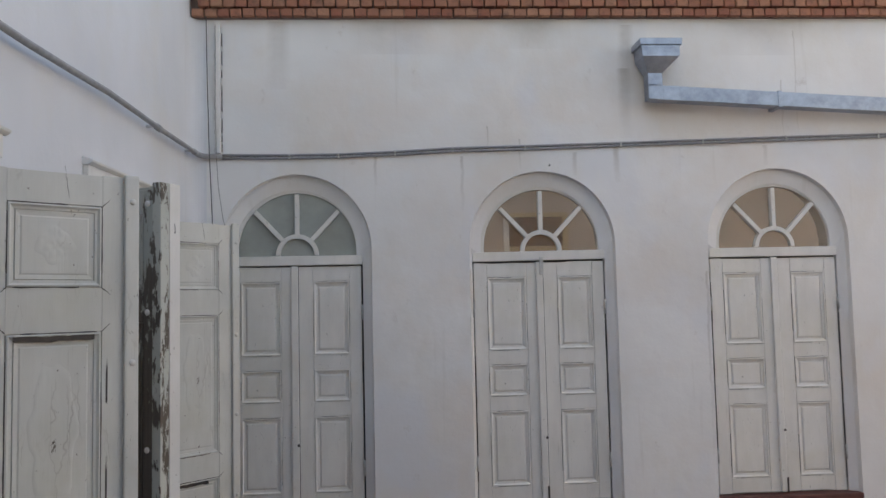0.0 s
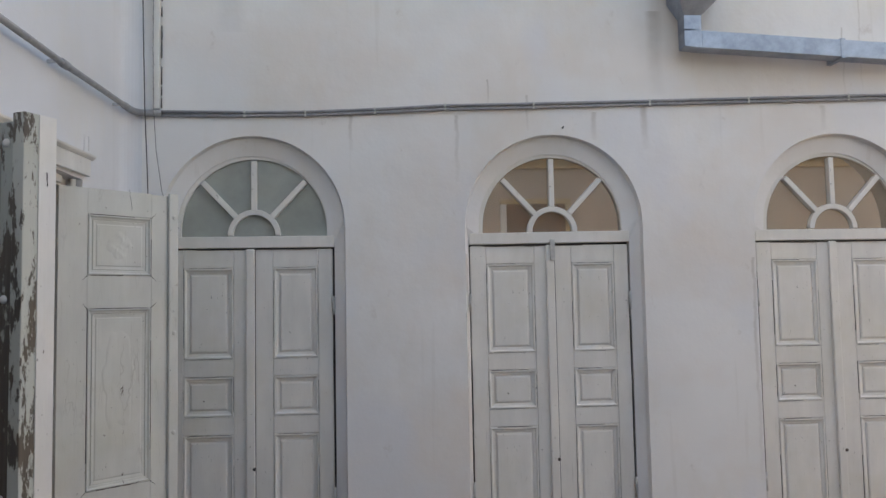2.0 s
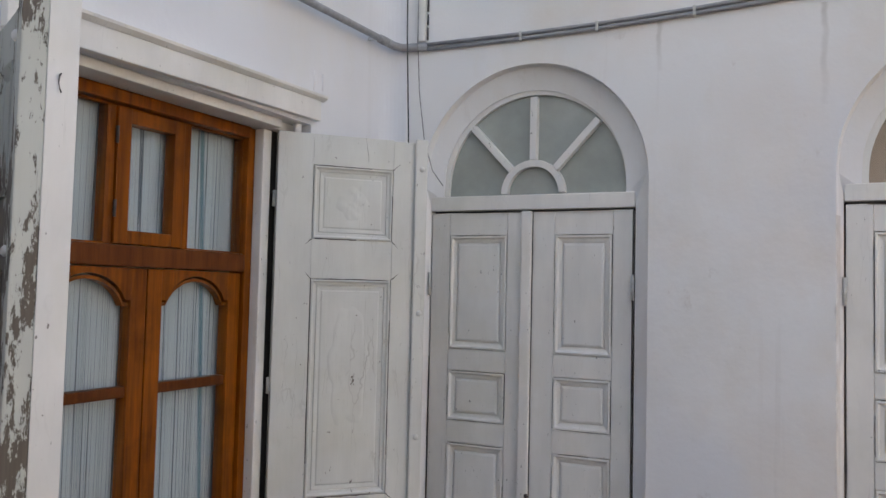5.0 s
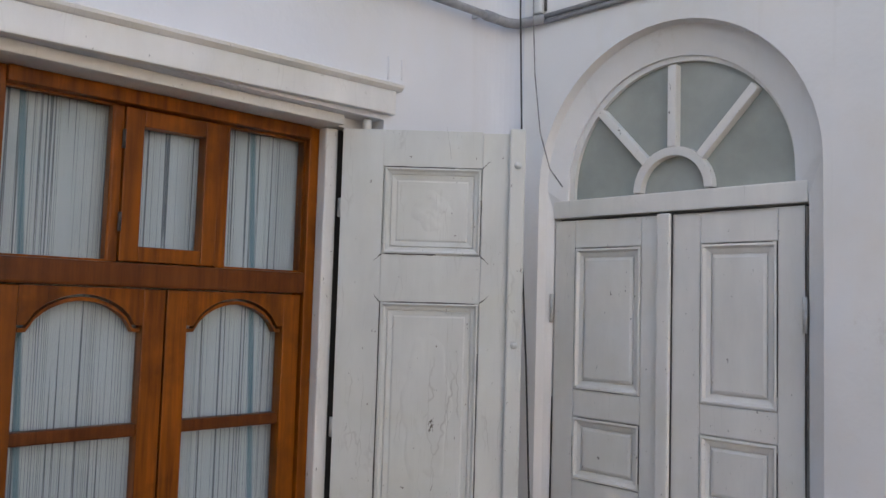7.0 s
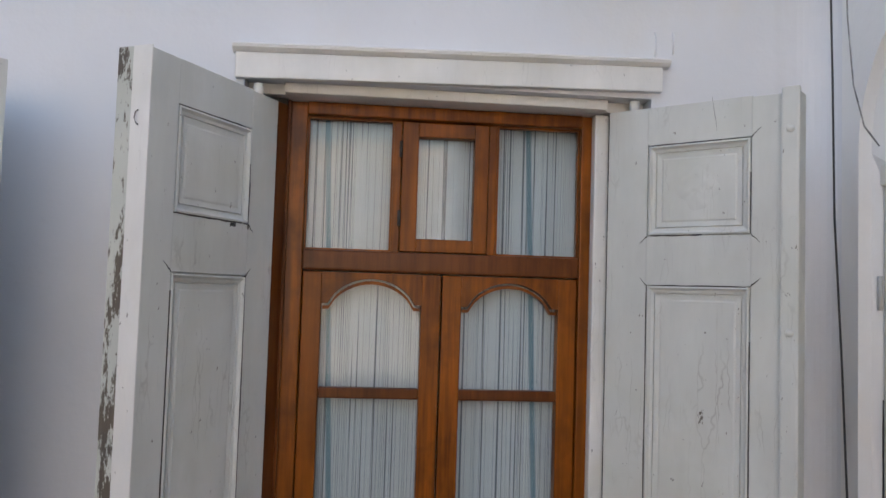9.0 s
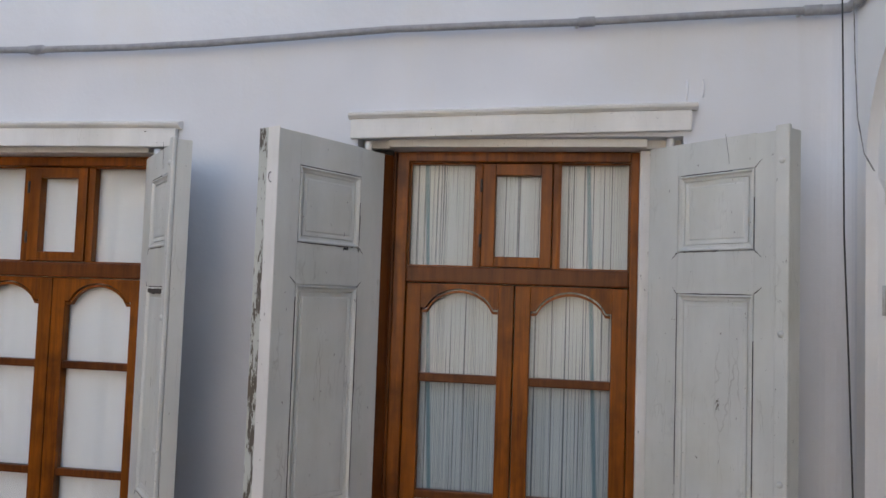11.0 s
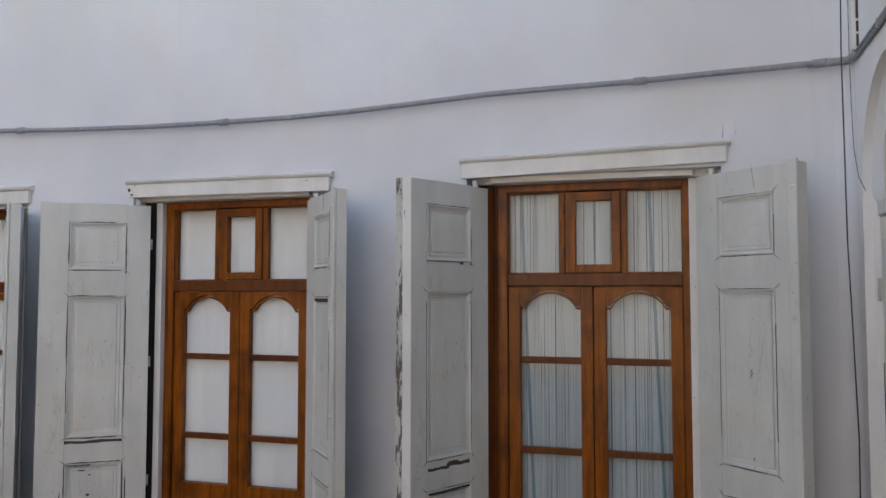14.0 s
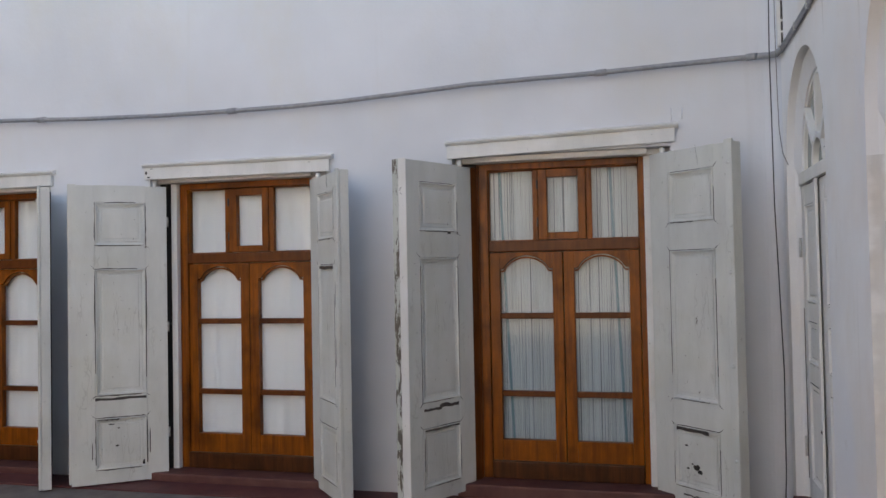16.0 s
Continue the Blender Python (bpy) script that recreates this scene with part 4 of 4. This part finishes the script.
# ---- paint gone from the end of the second lintel ----
for k, (x, z, w, h) in enumerate(((-0.738, 0.050, 0.012, 0.016), (-0.715, 0.016, 0.018, 0.008), (-0.69, 0.078, 0.010, 0.004), (0.60, 0.065, 0.008, 0.003))):
    chip(lintels[1], x, z, w, h, -1, 70 + k, -0.0315)


# ---- raised ridges standing for the drip marks over the first lintel ----
ridge = thing("drip_mark_ridge", pose(WX, 0, 0), "two faint upright ridges standing for drip marks above the lintel", "plaster", kind="structure")
for y, z0, z1 in ((5.908, 2.481, 2.569), (5.975, 2.493, 2.573)):
    part("edge", tube(B(), [(0.0, y, z0), (0.001, y + 0.002, (z0 + z1) / 2), (0.0, y - 0.001, z1)], 0.004, 6), WALL_WEST, ridge, smooth=True)


# ---- conduit, cables and wires ----
west_line = [(WX + 0.062, y, z) for y, z in ((-2.95, 2.92), (-2.0, 2.88), (0.0, 2.83), (0.84, 2.805), (1.57, 2.772), (2.2, 2.754), (2.81, 2.748), (3.3, 2.749), (3.7, 2.760), (4.1, 2.779), (4.6, 2.806), (5.1, 2.813), (5.44, 2.816), (5.9, 2.830), (6.3, 2.840), (6.44, 2.842))]
c = thing("conduit", pose(0, 0, 0), "grey plastic conduit run along the wall with sleeves", "conduit")
part("pipe", tube(B(), west_line, 0.0165, 10), CONDUIT, c, smooth=True)
part("elbow", tube(B(), [(WX + 0.062, 6.42, 2.842), (WX + 0.07, 6.49, 2.840), (WX + 0.10, 6.53, 2.836), (WX + 0.23, 6.545, 2.833)], 0.021, 10), CONDUIT, c, smooth=True)
for y, z in ((1.15, 2.791), (2.81, 2.748), (5.475, 2.817), (6.40, 2.842)):
    part("sleeve", tube(B(), [(WX + 0.062, y - 0.035, z - 0.001), (WX + 0.062, y + 0.035, z + 0.001)], 0.022, 10), CONDUIT, c, smooth=True)
    part("clip", box(B(), WX + 0.001, WX + 0.05, y - 0.052, y - 0.040, z - 0.008, z + 0.008), IRON, c)

north_line = [(-1.50, 2.833), (-1.0, 2.828), (-0.63, 2.83), (-0.2, 2.845), (0.24, 2.868), (0.8, 2.878), (1.55, 2.895), (2.2, 2.912), (2.87, 2.928), (3.62, 2.942), (5.0, 2.96), (6.18, 2.97)]
c = thing("cable_pair", pose(0, 0, 0), "two grey cables clipped along the white wall", "cable")
part("cable", tube(B(), [(x, NY - 0.012, z + 0.012) for x, z in north_line], 0.010, 8), CONDUIT, c, smooth=True)
part("cable", tube(B(), [(x, NY - 0.012, z - 0.011 - 0.002 * math.sin(3 * x)) for x, z in north_line], 0.010, 8), CONDUIT, c, smooth=True)
for x, z in north_line[1:-1]:
    part("clip", box(B(), x - 0.006, x + 0.006, NY - 0.0245, NY - 0.001, z - 0.021, z + 0.023), IRON, c)

wire = thing("hanging_wire", pose(0, 0, 0), "thin black wire hanging down the corner of the walls", "wire")
part("strand", tube(B(), [(-1.61, 6.50, 4.0), (-1.60, 6.50, 3.4), (-1.585, 6.49, 2.87), (-1.565, 6.49, 2.4), (-1.55, 6.49, 1.9), (-1.52, 6.50, 1.4), (-1.50, 6.51, 0.9), (-1.47, 6.50, 0.3), (-1.45, 6.49, 0.16)], 0.0038, 6), RUBBER, wire, smooth=True)
loop = thing("loose_wire", pose(0, 0, 0), "thin frayed wire looping from the corner to the doorway", "wire")
part("strand", tube(B(), [(-1.545, 6.52, 3.84), (-1.545, 6.52, 3.3), (-1.54, 6.52, 2.85), (-1.525, 6.52, 2.6), (-1.49, 6.52, 2.35), (-1.445, 6.53, 2.2), (-1.395, 6.55, 2.125)], 0.0028, 6), OLD_WIRE, loop, smooth=True)
trunk = thing("cable_trunking", pose(0, 0, 0), "white painted trunking up the wall corner", "trunking")
part("channel", box(B(), -1.555, -1.51, NY - 0.03, NY - 0.001, 2.86, 3.86), CASE_PAINT, trunk, bevel=0.006)
rng = random.Random(8)
for x in (-1.559, -1.506):
    z = 2.87
    while z < 3.80:
        dz = rng.uniform(0.05, 0.2)
        part("crack", band(B(), [(x, z), (x + 0.002, z + dz)], [(x + 0.006, z), (x + 0.005, z + dz)], NY - 0.012, NY - 0.001), DARK_IRON_AND_GAPS, trunk, "dark dirt along the trunking")
        z += dz + rng.uniform(0.0, 0.06)
sock = thing("socket_box", pose(-1.45, 6.49, 0.012), "small black junction box low in the corner", "junction box")
part("body", box(B(), -0.05, 0.05, -0.045, 0.045, 0.0, 0.15), RUBBER, sock, bevel=0.01)


# ---- rainwater hopper and pipe ----
g = thing("rain_hopper", pose(1.845, NY, 3.215), "galvanised rainwater hopper with a square pipe on the wall", "rain pipe")
bm = B()
levels = [(0.10, 0.055, 0.055), (0.195, 0.055, 0.055), (0.315, 0.142, 0.105), (0.40, 0.147, 0.105), (0.402, 0.160, 0.118), (0.45, 0.162, 0.118)]
last = None
for z, hw, hd in levels:
    sh = -0.055 if hw < 0.1 else -0.018
    ring = [bm.verts.new((x + sh, y - 0.12, z)) for x, y in ((-hw, -hd), (hw, -hd), (hw, hd), (-hw, hd))]
    if last:
        for k in range(4):
            bm.faces.new((last[k], last[(k + 1) % 4], ring[(k + 1) % 4], ring[k]))
    last = ring
part("hopper", bm, ZINC, g)
bm = B()
band(bm, [(-0.11, 0.0), (-0.11 + 0.11, -0.012)], [(-0.11, 0.115), (0.0, 0.105)], -0.175, -0.065)
part("elbow", bm, ZINC, g, bevel=0.004)
part("square_pipe", band(B(), [(0.0, -0.010), (1.74, -0.115), (4.3, -0.27)], [(0.0, 0.100), (1.74, -0.005), (4.3, -0.16)], -0.174, -0.066), ZINC, g, bevel=0.003)
for x in (0.9, 2.2, 3.5):
    part("strap", band(B(), [(x, -0.018 - 0.0603 * x), (x + 0.03, -0.02 - 0.0603 * x)], [(x, 0.108 - 0.0603 * x), (x + 0.03, 0.106 - 0.0603 * x)], -0.177, -0.001), ZINC, g)
part("bracket", box(B(), -0.03, 0.03, -0.02, -0.001, 0.30, 0.40), ZINC, g)


# ---- room behind the arched doors: what shows through the fanlights ----
FAR = NY + 5.5
trim = thing("room_cornice", pose(0, FAR, 3.40), "yellowish moulded cornice high on the tan room wall", "cornice", kind="structure")
part("moulding", box(B(), WX - 0.44, 7.5, -0.09, -0.001, 0.0, 0.06), OCHRE, trim, bevel=0.012)
part("moulding", box(B(), WX - 0.44, 7.5, -0.05, -0.001, 0.061, 0.13), OCHRE, trim, bevel=0.008)
inner = thing("door_4", pose(1.83, FAR, 0), "brown inner door in a pale frame inside the tan room", "door", kind="structure")
part("jamb", box(B(), -0.47, -0.39, -0.05, -0.001, 0.0, 2.93), CASE_PAINT, inner, "pale painted jamb", bevel=0.006)
part("jamb", box(B(), 0.39, 0.47, -0.05, -0.001, 0.0, 2.93), OCHRE, inner, bevel=0.006)
part("head", box(B(), -0.47, 0.47, -0.05, -0.001, 2.931, 3.0), OCHRE, inner, bevel=0.006)
part("door_leaf", box(B(), -0.389, 0.389, -0.025, -0.001, 0.0, 2.44), INNER_WOOD, inner)
part("transom", box(B(), -0.389, 0.389, -0.07, -0.001, 2.441, 2.51), OCHRE, inner, bevel=0.006)
part("overpanel", fielded(box(B(), -0.389, 0.389, -0.03, -0.001, 2.511, 2.93), -0.30, 0.30, 2.58, 2.86, -0.031, -1, [(0.0, 0.0), (0.02, -0.01), (0.03, -0.004)]), INNER_WOOD, inner)
nail = thing("nail", pose(0.985, NY, 2.735), "small dark nail in the white wall", "nail")
part("shank", tube(B(), [(0, 0.01, 0), (0, -0.03, 0.006)], 0.005, 6), DARK_IRON_AND_GAPS, nail)


# ---- brick cornice along the north wall, brick by brick ----
tagged(part("cornice_bed", box(B(), WX + 0.001, EX - 0.01, NY - 0.028, NY - 0.001, 3.895, TOP), MORTAR, None), "dark old mortar behind the brick cornice", "mortar", kind="structure")
rng = random.Random(5)
shapes = []
for k in range(5):
    bm = B()
    box(bm, -0.0425 + rng.uniform(-0.003, 0.003), 0.0425 + rng.uniform(-0.003, 0.003), -0.03 - rng.uniform(0, 0.008), 0.03, -0.029, 0.029)
    bmesh.ops.bevel(bm, geom=list(bm.edges), offset=0.004, segments=1, affect="EDGES")
    me = bpy.data.meshes.new("brick")
    bm.to_mesh(me)
    bm.free()
    me.materials.append(BRICK)
    shapes.append(me)
for course in range(4):
    x = WX + 0.06 + 0.046 * (course % 2)
    while x < 5.1:
        ob = new("brick", rng.choice(shapes))
        ob.parent = wall_north
        ob.location = (x, -0.035 - 0.018 * course + rng.uniform(-0.004, 0.004), 3.928 + 0.068 * course + rng.uniform(-0.002, 0.002))
        x += 0.0945
